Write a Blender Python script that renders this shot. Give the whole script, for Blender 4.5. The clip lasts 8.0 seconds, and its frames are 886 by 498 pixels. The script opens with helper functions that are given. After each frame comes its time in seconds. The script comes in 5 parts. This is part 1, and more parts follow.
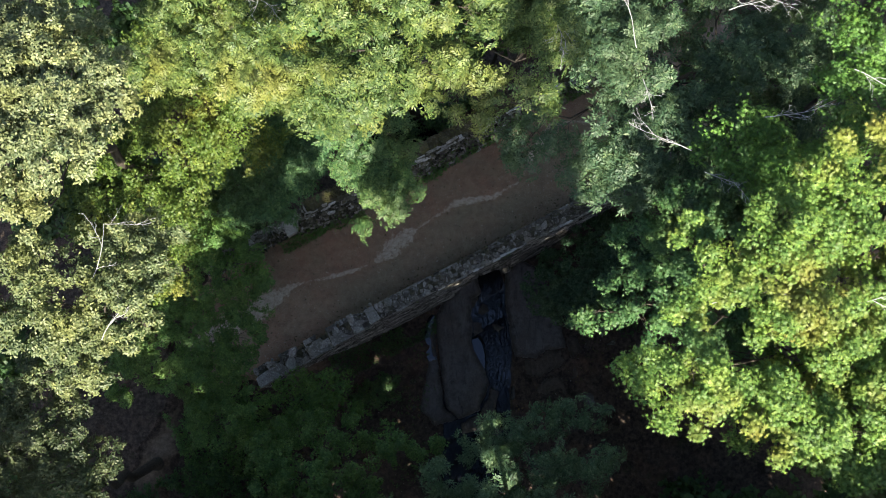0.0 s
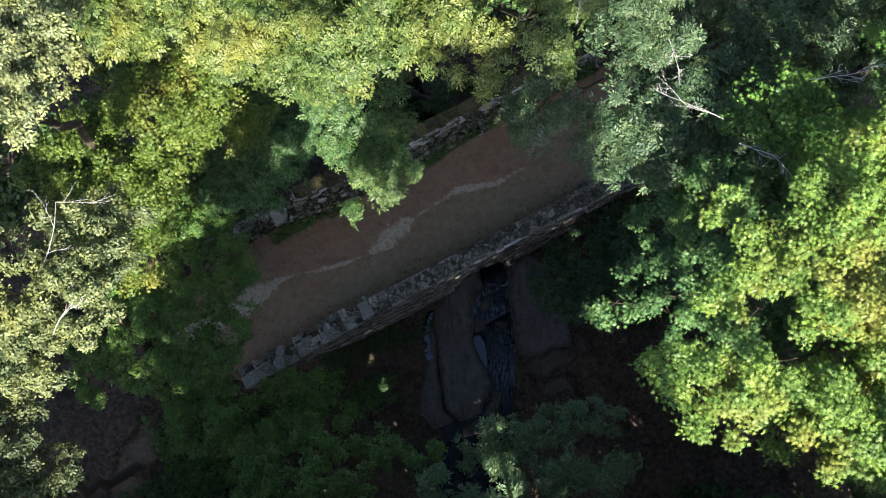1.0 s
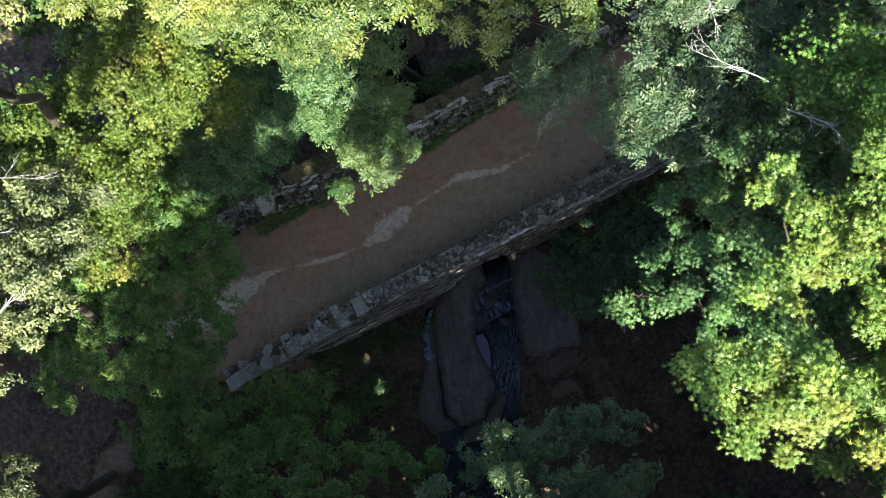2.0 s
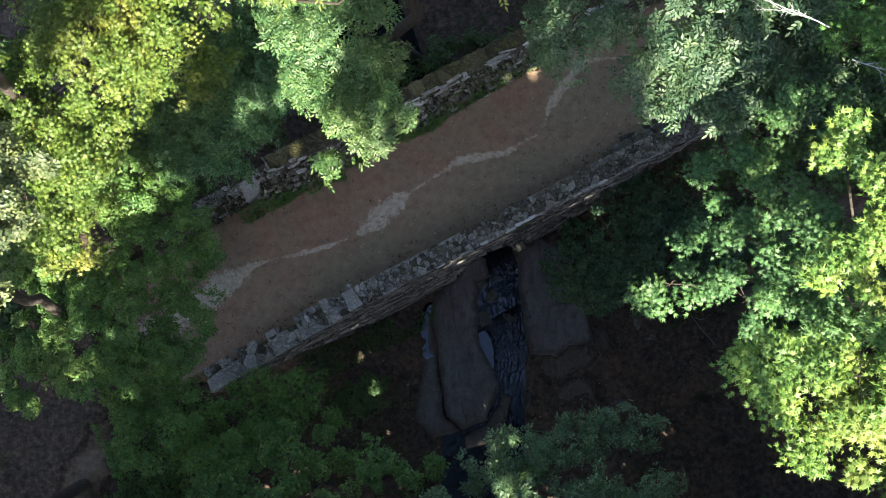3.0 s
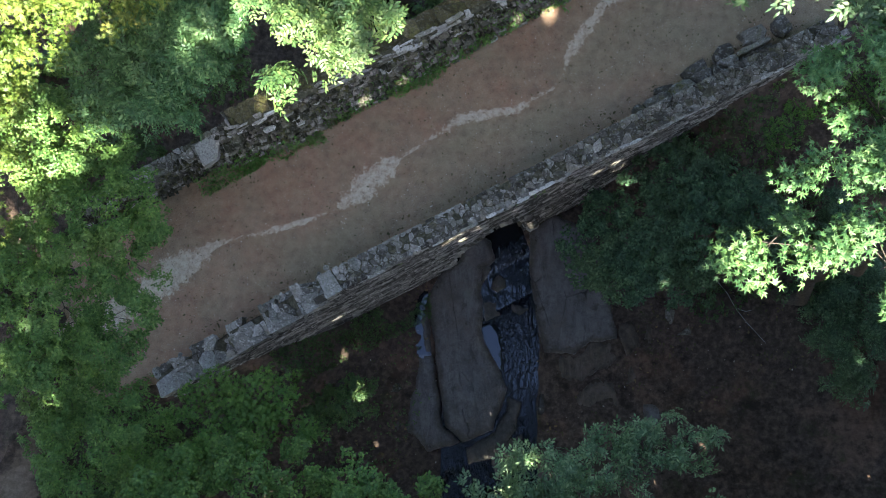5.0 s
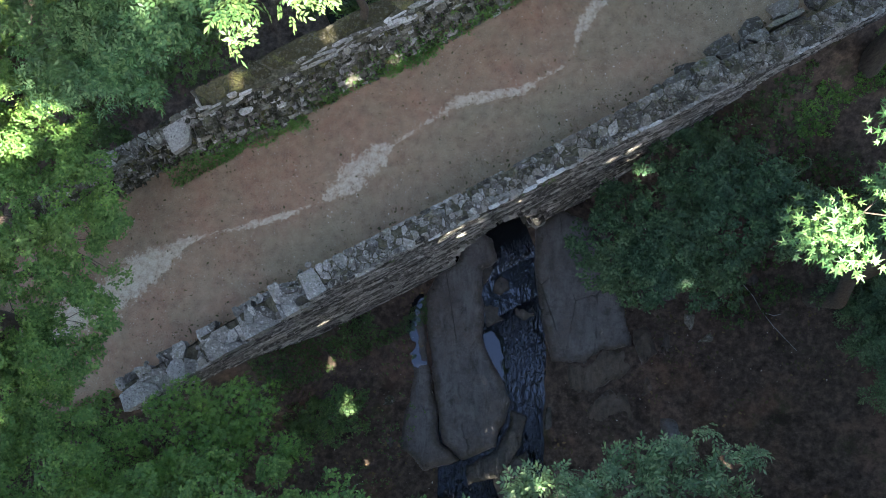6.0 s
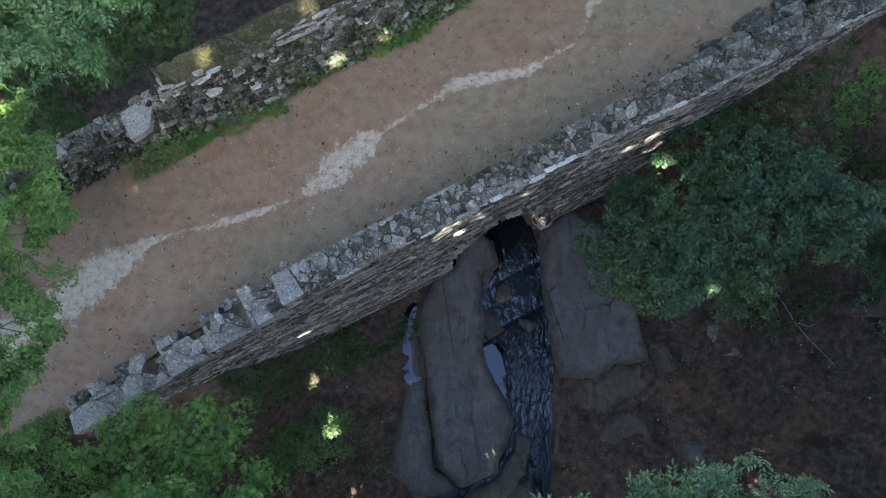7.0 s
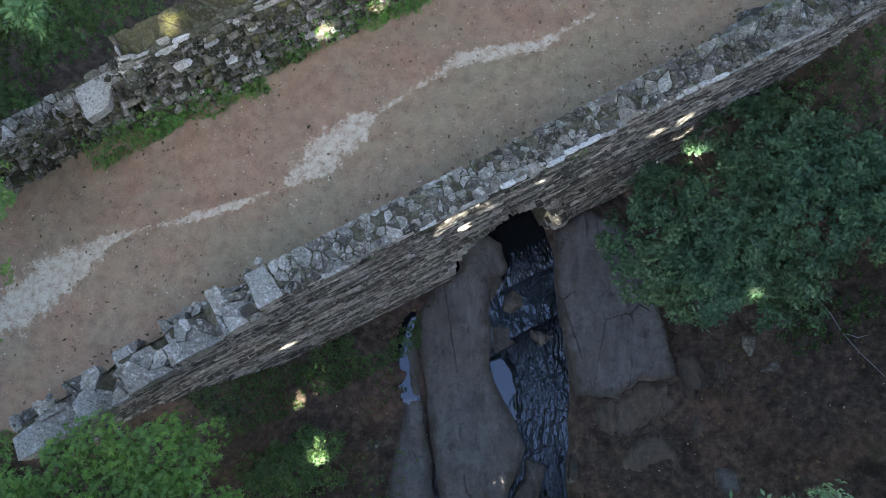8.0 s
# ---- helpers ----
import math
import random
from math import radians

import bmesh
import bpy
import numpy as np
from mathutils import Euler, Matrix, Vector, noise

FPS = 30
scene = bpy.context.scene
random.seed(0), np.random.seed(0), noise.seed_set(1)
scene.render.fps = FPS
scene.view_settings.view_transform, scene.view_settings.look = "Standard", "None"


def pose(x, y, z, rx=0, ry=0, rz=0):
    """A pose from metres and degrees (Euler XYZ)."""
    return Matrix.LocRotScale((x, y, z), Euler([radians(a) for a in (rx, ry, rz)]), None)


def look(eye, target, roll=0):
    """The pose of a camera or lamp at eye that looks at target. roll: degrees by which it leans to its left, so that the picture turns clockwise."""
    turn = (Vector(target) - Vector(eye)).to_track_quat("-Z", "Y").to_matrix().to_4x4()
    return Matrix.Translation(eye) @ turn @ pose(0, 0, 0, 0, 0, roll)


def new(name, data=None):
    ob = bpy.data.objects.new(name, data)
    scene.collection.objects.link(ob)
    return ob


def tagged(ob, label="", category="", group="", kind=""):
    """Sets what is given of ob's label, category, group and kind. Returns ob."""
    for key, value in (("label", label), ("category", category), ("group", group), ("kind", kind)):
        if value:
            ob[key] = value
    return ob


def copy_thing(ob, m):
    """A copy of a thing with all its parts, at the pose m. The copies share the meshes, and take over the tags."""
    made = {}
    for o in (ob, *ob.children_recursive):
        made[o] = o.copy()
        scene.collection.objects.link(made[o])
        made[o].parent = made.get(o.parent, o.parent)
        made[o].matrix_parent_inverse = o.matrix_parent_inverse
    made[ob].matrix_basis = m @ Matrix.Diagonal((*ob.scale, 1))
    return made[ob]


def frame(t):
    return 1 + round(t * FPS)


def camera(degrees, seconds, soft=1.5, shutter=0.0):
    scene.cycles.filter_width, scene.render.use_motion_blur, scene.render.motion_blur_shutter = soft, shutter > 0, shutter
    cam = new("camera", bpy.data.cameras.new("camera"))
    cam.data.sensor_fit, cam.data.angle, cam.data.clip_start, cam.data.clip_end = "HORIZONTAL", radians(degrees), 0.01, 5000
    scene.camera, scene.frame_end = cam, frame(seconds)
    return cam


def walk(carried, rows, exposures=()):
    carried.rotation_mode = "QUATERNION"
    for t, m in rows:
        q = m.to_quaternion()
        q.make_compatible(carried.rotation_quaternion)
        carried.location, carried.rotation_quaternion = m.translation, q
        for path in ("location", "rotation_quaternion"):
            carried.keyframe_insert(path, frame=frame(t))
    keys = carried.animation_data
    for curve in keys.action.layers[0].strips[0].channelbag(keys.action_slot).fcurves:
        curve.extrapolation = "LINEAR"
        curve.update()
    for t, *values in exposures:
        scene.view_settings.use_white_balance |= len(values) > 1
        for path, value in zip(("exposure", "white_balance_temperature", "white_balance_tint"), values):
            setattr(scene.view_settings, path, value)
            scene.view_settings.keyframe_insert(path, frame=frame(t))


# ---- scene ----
cam = camera(50.8, 8.0, soft=1.0)
METRES, EYE, TILT, LEAN, TURN = 24.0, 43.5, -82.1, 0.0, 0.0
ROWS = [
    (0.0, 0.0, 0.0, 0.0, 0.0, 0.0, 0.0),
    (0.5, 0.0009, 0.062, -0.0091, 0.02, 0.01, -0.02),
    (1.0, 0.0015, 0.1243, -0.0179, 0.01, 0.02, -0.04),
    (1.5, 0.0009, 0.1857, -0.0251, 0.02, 0.03, -0.03),
    (3.0, 0.0012, 0.3718, -0.0482, 0.02, 0.0, -0.06),
    (3.5, 0.0017, 0.4329, -0.058, 0.02, -0.0, -0.07),
    (4.0, 0.0025, 0.4945, -0.066, 0.04, -0.02, -0.08),
    (4.5, 0.0028, 0.5559, -0.0741, 0.03, 0.01, -0.1),
    (6.0, 0.0035, 0.7402, -0.1003, -0.18, 0.9, -0.09),
    (6.5, 0.0073, 0.8032, -0.1101, -0.21, 1.46, -0.08),
    (7.0, 0.008, 0.8657, -0.1176, -0.24, 2.08, -0.09),
    (7.5, 0.0058, 0.9281, -0.1266, -0.25, 2.81, -0.09),
    (8.0, 0.0058, 0.9903, -0.1367, -0.27, 3.56, -0.1),
]
walk(cam, [(t, pose(0, 0, EYE, TILT, LEAN, TURN) @ pose(METRES * x, METRES * y, METRES * z, 90 + pitch, roll, yaw)) for t, x, y, z, yaw, pitch, roll in ROWS],
     exposures=[(0.0, 2.2), (1.5, 2.38), (3.0, 2.88), (4.5, 3.5), (6.0, 4.08), (7.0, 4.35), (8.0, 4.58)])

# ---- world, sun, exposure ----
SUN_AZ, SUN_EL = 170.0, 43.0      # compass bearing the light comes from (y is north), height over the horizon
world = bpy.data.worlds.new("sky")
scene.world = world
world.use_nodes = True
wn = world.node_tree.nodes
wn.clear()
sky = wn.new("ShaderNodeTexSky")
sky.sky_type, sky.sun_disc = "NISHITA", False
sky.dust_density = 1.9
sky.ozone_density = 1.6
sky.sun_elevation, sky.sun_rotation = radians(SUN_EL), radians(SUN_AZ)
bgd = wn.new("ShaderNodeBackground")
bgd.inputs["Strength"].default_value = 0.075
wout = wn.new("ShaderNodeOutputWorld")
world.node_tree.links.new(sky.outputs[0], bgd.inputs[0])
world.node_tree.links.new(bgd.outputs[0], wout.inputs[0])
sun_data = bpy.data.lights.new("sun", "SUN")
sun_data.energy, sun_data.angle, sun_data.color = 5.0, radians(0.6), (1.0, 0.93, 0.77)
sun = new("sun", sun_data)
az, el = radians(SUN_AZ), radians(SUN_EL)
sun_from = Vector((math.sin(az) * math.cos(el), math.cos(az) * math.cos(el), math.sin(el)))
sun.matrix_world = look(sun_from * 80, (0, 0, 0))


# ---- materials ----
class Nodes:
    """Short names for building one node material."""

    def __init__(self, name):
        self.m = bpy.data.materials.new(name)
        self.m.use_nodes = True
        self.t = self.m.node_tree
        self.t.nodes.clear()
        self.out = self.t.nodes.new("ShaderNodeOutputMaterial")
        self.pos = self.t.nodes.new("ShaderNodeTexCoord").outputs["Object"]
        self.geo = self.t.nodes.new("ShaderNodeNewGeometry")

    def n(self, kind, **kw):
        node = self.t.nodes.new(kind)
        for k, v in kw.items():
            node.inputs[k.replace("_", " ")].default_value = v
        return node

    def link(self, a, b):
        self.t.links.new(a, b)

    def noise(self, scale, detail=4.0, rough=0.6, vec=None, stretch=None):
        nz = self.n("ShaderNodeTexNoise", Scale=scale, Detail=detail, Roughness=rough)
        v = vec or self.geo.outputs["Position"]
        if stretch:
            mp = self.n("ShaderNodeMapping")
            mp.inputs["Scale"].default_value = stretch
            self.link(v, mp.inputs["Vector"])
            v = mp.outputs[0]
        self.link(v, nz.inputs["Vector"])
        return nz.outputs["Fac"]

    def ramp(self, fac, *stops):
        r = self.t.nodes.new("ShaderNodeValToRGB")
        e = r.color_ramp.elements
        while len(e) < len(stops):
            e.new(0.5)
        for el_, (p, c) in zip(e, stops):
            el_.position = p
            el_.color = (*c, 1) if len(c) == 3 else c
        self.link(fac, r.inputs[0])
        return r.outputs[0]

    def mask(self, fac, lo, hi):
        mr = self.n("ShaderNodeMapRange")
        mr.inputs["From Min"].default_value, mr.inputs["From Max"].default_value = lo, hi
        self.link(fac, mr.inputs["Value"])
        return mr.outputs[0]

    def math(self, op, a, b):
        mm = self.t.nodes.new("ShaderNodeMath")
        mm.operation = op
        for i, x in enumerate((a, b)):
            if isinstance(x, (int, float)):
                mm.inputs[i].default_value = x
            else:
                self.link(x, mm.inputs[i])
        return mm.outputs[0]

    def mix(self, fac, a, b, mode="MIX"):
        mx = self.t.nodes.new("ShaderNodeMix")
        mx.data_type, mx.blend_type = "RGBA", mode
        for sock, x in ((mx.inputs[0], fac), (mx.inputs[6], a), (mx.inputs[7], b)):
            if isinstance(x, (int, float)):
                sock.default_value = x
            elif isinstance(x, tuple):
                sock.default_value = (*x, 1)
            else:
                self.link(x, sock)
        return mx.outputs[2]

    def finish(self, color, rough=0.85, bump=None, strength=0.4, dist=0.02, spec=0.3, metal=0.0):
        p = self.t.nodes.new("ShaderNodeBsdfPrincipled")
        p.inputs["Specular IOR Level"].default_value = spec
        p.inputs["Metallic"].default_value = metal
        if isinstance(color, tuple):
            p.inputs["Base Color"].default_value = (*color, 1)
        else:
            self.link(color, p.inputs["Base Color"])
        if isinstance(rough, (int, float)):
            p.inputs["Roughness"].default_value = rough
        else:
            self.link(rough, p.inputs["Roughness"])
        if bump is not None:
            b = self.n("ShaderNodeBump", Strength=strength, Distance=dist)
            self.link(bump, b.inputs["Height"])
            self.link(b.outputs[0], p.inputs["Normal"])
        self.link(p.outputs[0], self.out.inputs[0])
        self.p = p
        return self.m


def rnd(k):
    """A random number for each piece, be it an object or an island of a joined mesh."""
    oi = k.t.nodes.new("ShaderNodeObjectInfo").outputs["Random"]
    return k.math("FRACT", k.math("ADD", k.math("MULTIPLY", oi, 7.31), k.geo.outputs["Random Per Island"]), 0.0)


def stone_material(name, dark, mid, light, lichen=0.5, moss=0.3, streak=None):
    k = Nodes(name)
    grain = k.noise(20, 7, 0.72, stretch=streak)
    blot = k.noise(8.5, 7, 0.75)
    base = k.ramp(rnd(k), (0.0, dark), (0.45, mid), (0.85, light), (1.0, tuple(min(1.25 * c, 0.5) for c in light)))
    base = k.mix(k.mask(grain, 0.38, 0.56), k.mix(0.5, base, (0.02, 0.019, 0.018)), base)
    base = k.mix(k.math("MULTIPLY", k.mask(blot, 0.52, 0.60), lichen), base, k.mix(k.mask(grain, 0.4, 0.6), (0.30, 0.30, 0.275), (0.58, 0.575, 0.545)))
    base = k.mix(k.math("MULTIPLY", k.mask(k.noise(2.6, 6, 0.75), 0.53, 0.62), moss), base, k.mix(k.mask(grain, 0.4, 0.6), (0.055, 0.06, 0.02), (0.13, 0.125, 0.045)))
    base = k.mix(k.math("MULTIPLY", k.mask(k.noise(13, 5, 0.7), 0.58, 0.66), 0.8), base, (0.035, 0.032, 0.028))
    h = k.math("ADD", k.math("MULTIPLY", grain, 0.6), k.noise(15, 6, 0.7))
    return k.finish(base, 0.9, h, 0.9, 0.035, 0.2)


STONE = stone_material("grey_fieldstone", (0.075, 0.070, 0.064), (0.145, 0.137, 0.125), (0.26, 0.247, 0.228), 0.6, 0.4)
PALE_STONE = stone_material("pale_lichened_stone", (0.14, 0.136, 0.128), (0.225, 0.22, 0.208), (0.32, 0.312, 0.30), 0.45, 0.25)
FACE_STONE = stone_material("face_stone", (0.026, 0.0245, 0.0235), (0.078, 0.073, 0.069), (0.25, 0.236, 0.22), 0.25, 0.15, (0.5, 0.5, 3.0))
BROWN_STONE = stone_material("brown_grey_stone", (0.048, 0.042, 0.035), (0.10, 0.09, 0.077), (0.19, 0.172, 0.15), 0.35, 0.5)
CAP_STONE = stone_material("moss_brown_capstone", (0.032, 0.029, 0.013), (0.056, 0.049, 0.022), (0.09, 0.08, 0.04), 0.1, 0.7)
MOSSY_STONE = stone_material("mossy_stone", (0.022, 0.023, 0.015), (0.055, 0.055, 0.036), (0.15, 0.142, 0.115), 0.3, 0.85)
WHITE_STONE = stone_material("white_quartzite", (0.24, 0.236, 0.23), (0.36, 0.355, 0.35), (0.50, 0.496, 0.49), 0.35, 0.25)


def core_material():
    k = Nodes("joint_earth")
    c = k.ramp(k.noise(9, 5), (0.3, (0.024, 0.023, 0.015)), (0.5, (0.055, 0.052, 0.034)), (0.68, (0.115, 0.106, 0.08)))
    return k.finish(c, 0.95, k.noise(25, 4), 0.6, 0.03)


CORE = core_material()


def dirt_material():
    k = Nodes("red_clay_road")
    big = k.noise(0.7, 6, 0.65)
    med = k.noise(3.6, 7, 0.7)
    fine = k.noise(60, 5, 0.75)
    c = k.ramp(big, (0.32, (0.258, 0.148, 0.102)), (0.5, (0.240, 0.163, 0.113)), (0.68, (0.225, 0.176, 0.124)))
    c = k.mix(k.math("MULTIPLY", k.mask(med, 0.5, 0.7), 0.6), c, (0.31, 0.235, 0.172))
    c = k.mix(k.math("MULTIPLY", k.mask(med, 0.50, 0.34), 0.55), c, (0.145, 0.102, 0.074))
    att = k.t.nodes.new("ShaderNodeAttribute")
    att.attribute_name = "side"
    c = k.mix(k.math("MULTIPLY", att.outputs["Fac"], 0.8), c, k.mix(k.mask(med, 0.35, 0.65), (0.155, 0.132, 0.088), (0.22, 0.198, 0.138)))
    # moss by the walls, with soft shade at the parapet's foot painted in
    att2 = k.t.nodes.new("ShaderNodeAttribute")
    att2.attribute_name = "moss"
    c = k.mix(k.math("MULTIPLY", k.mask(k.math("ADD", att2.outputs["Fac"], k.math("MULTIPLY", k.math("SUBTRACT", med, 0.5), 1.6)), 0.35, 0.75), 0.75), c, (0.075, 0.078, 0.036))
    wash = k.t.nodes.new("ShaderNodeAttribute")
    wash.attribute_name = "wash"
    edge = k.math("ADD", wash.outputs["Fac"], k.math("MULTIPLY", k.math("SUBTRACT", k.noise(4.5, 9, 0.82), 0.5), 1.9))
    sand = k.mix(k.mask(fine, 0.35, 0.7), (0.39, 0.335, 0.265), (0.53, 0.47, 0.39))
    c = k.mix(k.math("MULTIPLY", k.mask(edge, 0.45, 0.58), k.mask(k.noise(7, 6, 0.75), 0.30, 0.55)), c, sand)
    c = k.mix(k.mask(fine, 0.585, 0.66), c, (0.42, 0.38, 0.32))
    c = k.mix(k.math("MULTIPLY", k.mask(k.noise(38, 4, 0.7), 0.575, 0.64), 0.85), c, (0.06, 0.046, 0.036))
    return k.finish(c, 0.95, k.math("ADD", fine, k.math("MULTIPLY", med, 2.0)), 0.6, 0.025, 0.15)


DIRT = dirt_material()


def floor_material():
    k = Nodes("forest_floor")
    big = k.noise(0.5, 6, 0.65)
    med = k.noise(5, 6, 0.7)
    c = k.ramp(med, (0.28, (0.017, 0.013, 0.011)), (0.5, (0.068, 0.051, 0.041)), (0.7, (0.135, 0.100, 0.080)))
    c = k.mix(k.math("MULTIPLY", k.mask(big, 0.52, 0.66), 0.85), c, k.mix(k.mask(med, 0.35, 0.65), (0.082, 0.054, 0.041), (0.17, 0.112, 0.084)))
    c = k.mix(k.math("MULTIPLY", k.mask(k.noise(1.1, 6, 0.7), 0.54, 0.64), 0.8), c, (0.020, 0.016, 0.013))
    c = k.mix(k.math("MULTIPLY", k.mask(k.noise(0.8, 6, 0.75), 0.56, 0.66), 0.6), c, (0.042, 0.052, 0.020))
    c = k.mix(k.math("MULTIPLY", k.mask(k.noise(0.42, 5, 0.65), 0.56, 0.70), 0.45), c, k.mix(med, (0.06, 0.032, 0.02), (0.21, 0.115, 0.072)))
    return k.finish(c, 0.95, k.noise(22, 6, 0.75), 0.9, 0.06, 0.15)


FLOOR = floor_material()


def trail_material():
    k = Nodes("sandy_trail")
    med = k.noise(5, 6, 0.7)
    floor_ = k.ramp(med, (0.32, (0.014, 0.010, 0.008)), (0.5, (0.05, 0.034, 0.025)), (0.7, (0.115, 0.078, 0.057)))
    att = k.t.nodes.new("ShaderNodeAttribute")
    att.attribute_name = "edge"
    bare = k.math("ADD", att.outputs["Fac"], k.math("MULTIPLY", k.math("SUBTRACT", k.noise(2.2, 6, 0.7), 0.5), 1.4))
    c = k.mix(k.math("MULTIPLY", k.mask(bare, 0.4, 0.9), 0.65), floor_, k.mix(k.mask(med, 0.35, 0.65), (0.15, 0.108, 0.075), (0.25, 0.185, 0.135)))
    return k.finish(c, 0.95, k.noise(22, 6, 0.75), 0.7, 0.05, 0.15)


TRAIL = trail_material()


def rock_material(name, tint=(1.0, 1.0, 1.0)):
    k = Nodes(name)
    streaks = k.noise(2.4, 9, 0.7, stretch=(1.6, 0.5, 1.0))
    c = k.ramp(k.noise(1.5, 8, 0.68), (0.3, (0.078, 0.070, 0.062)), (0.5, (0.112, 0.103, 0.092)), (0.7, (0.152, 0.140, 0.124)))
    c = k.mix(k.math("MULTIPLY", k.mask(k.noise(0.55, 6, 0.65), 0.46, 0.62), 0.6), c, (0.094, 0.072, 0.052))
    c = k.mix(k.math("MULTIPLY", k.mask(streaks, 0.52, 0.64), 0.6), c, (0.042, 0.037, 0.033))
    c = k.mix(k.math("MULTIPLY", k.mask(k.noise(70, 4, 0.75), 0.56, 0.66), 0.4), c, (0.20, 0.19, 0.17))
    c = k.mix(k.math("MULTIPLY", k.mask(k.noise(5.0, 7, 0.8), 0.58, 0.68), 0.5), c, (0.165, 0.148, 0.12))
    crack = k.t.nodes.new("ShaderNodeTexVoronoi")
    crack.feature = "DISTANCE_TO_EDGE"
    crack.inputs["Scale"].default_value = 0.42
    mp = k.n("ShaderNodeMapping")
    mp.inputs["Scale"].default_value = (1.5, 0.55, 1.0)
    wob = k.n("ShaderNodeVectorMath")
    wob.operation = "ADD"
    nzv = k.n("ShaderNodeTexNoise", Scale=2.2, Detail=5.0)
    k.link(k.geo.outputs["Position"], nzv.inputs["Vector"])
    k.link(k.geo.outputs["Position"], wob.inputs[0])
    soft_wob = k.n("ShaderNodeVectorMath")
    soft_wob.operation = "SCALE"
    soft_wob.inputs["Scale"].default_value = 0.09
    k.link(nzv.outputs["Color"], soft_wob.inputs[0])
    k.link(soft_wob.outputs[0], wob.inputs[1])
    k.link(wob.outputs[0], mp.inputs["Vector"])
    k.link(mp.outputs[0], crack.inputs["Vector"])
    line = k.math("MULTIPLY", k.mask(crack.outputs["Distance"], 0.010, 0.002), k.mask(k.noise(0.8, 3), 0.48, 0.60))
    c = k.mix(k.math("MULTIPLY", line, 0.85), c, (0.03, 0.027, 0.024))
    c = k.mix(k.math("MULTIPLY", k.mask(k.noise(3.1, 9, 0.82), 0.49, 0.57), 0.6), c, (0.054, 0.048, 0.042))
    c = k.mix(k.math("MULTIPLY", k.mask(k.noise(13, 8, 0.8), 0.50, 0.60), 0.5), c, k.mix(k.mask(k.noise(1.9, 4), 0.45, 0.6), (0.155, 0.142, 0.126), (0.115, 0.082, 0.056)))
    c = k.mix(k.math("MULTIPLY", k.mask(k.noise(1.1, 5, 0.7, stretch=(2.0, 0.4, 1.0)), 0.54, 0.62), 0.45), c, (0.17, 0.158, 0.142))
    c = k.mix(1.0, c, tint, "MULTIPLY")
    rim = k.t.nodes.new("ShaderNodeAttribute")
    rim.attribute_name = "rim"
    damp = k.mask(k.math("ADD", rim.outputs["Fac"], k.math("MULTIPLY", k.math("SUBTRACT", k.noise(2.6, 7, 0.75), 0.5), 1.5)), 0.62, 1.0)
    c = k.mix(k.math("MULTIPLY", damp, 0.75), c, k.mix(k.mask(k.noise(9, 6, 0.7), 0.4, 0.6), (0.026, 0.021, 0.017), (0.062, 0.048, 0.036)))
    h = k.math("SUBTRACT", k.math("ADD", k.math("MULTIPLY", streaks, 1.5), k.math("MULTIPLY", k.noise(22, 7, 0.75), 0.6)), line)
    return k.finish(c, k.mask(k.noise(1.7, 4), 0.2, 0.75), h, 0.8, 0.07, 0.3)


ROCK = rock_material("stream_bedrock", (0.96, 1.0, 1.11))
DAMP_ROCK = rock_material("damp_brown_bedrock", (0.84, 0.74, 0.65))


def wet_material():
    k = Nodes("wet_stream_rock")
    c = k.ramp(k.noise(7, 7, 0.7), (0.3, (0.02, 0.018, 0.016)), (0.6, (0.055, 0.048, 0.04)), (0.8, (0.10, 0.085, 0.07)))
    return k.finish(c, 0.25, k.noise(14, 7, 0.7), 0.9, 0.06, 0.5)


WET = wet_material()


def water_material(name, strength, scale):
    """Dark water; the mesh attribute "rough" says where it runs fast."""
    k = Nodes(name)
    rip = k.math("ADD", k.noise(scale, 3, 0.5, stretch=(1.7, 0.55, 1.0)), k.math("MULTIPLY", k.noise(scale * 3, 2, 0.5, stretch=(1.3, 0.8, 1.0)), 0.4))
    if strength > 0.1:
        att = k.t.nodes.new("ShaderNodeAttribute")
        att.attribute_name = "rough"
        rip = k.math("MULTIPLY", rip, k.math("MULTIPLY", att.outputs["Fac"], k.mask(k.noise(1.3, 3, 0.6, stretch=(1.6, 0.6, 1.0)), 0.22, 0.5)))
    m = k.finish((0.006, 0.007, 0.009), 0.03, rip, strength, 0.11, 0.55)
    k.p.inputs["IOR"].default_value = 1.42
    # the blue of the sky's reflection is put into the tint
    k.p.inputs["Specular Tint"].default_value = (0.68, 0.80, 1.0, 1)
    return m


WATER = water_material("rippled_dark_water", 1.0, 3.4)
STILL = water_material("still_pool_water", 0.02, 3.0)


def bark_material(name, dark, light):
    k = Nodes(name)
    c = k.ramp(k.noise(7, 6, 0.7, stretch=(3, 3, 0.6)), (0.3, dark), (0.7, light))
    return k.finish(c, 0.9, k.noise(18, 5, 0.7, stretch=(3, 3, 0.5)), 0.8, 0.02, 0.2)


BARK = bark_material("grey_brown_bark", (0.03, 0.025, 0.02), (0.085, 0.072, 0.06))
DEADWOOD = bark_material("bleached_dead_wood", (0.21, 0.21, 0.21), (0.42, 0.42, 0.425))


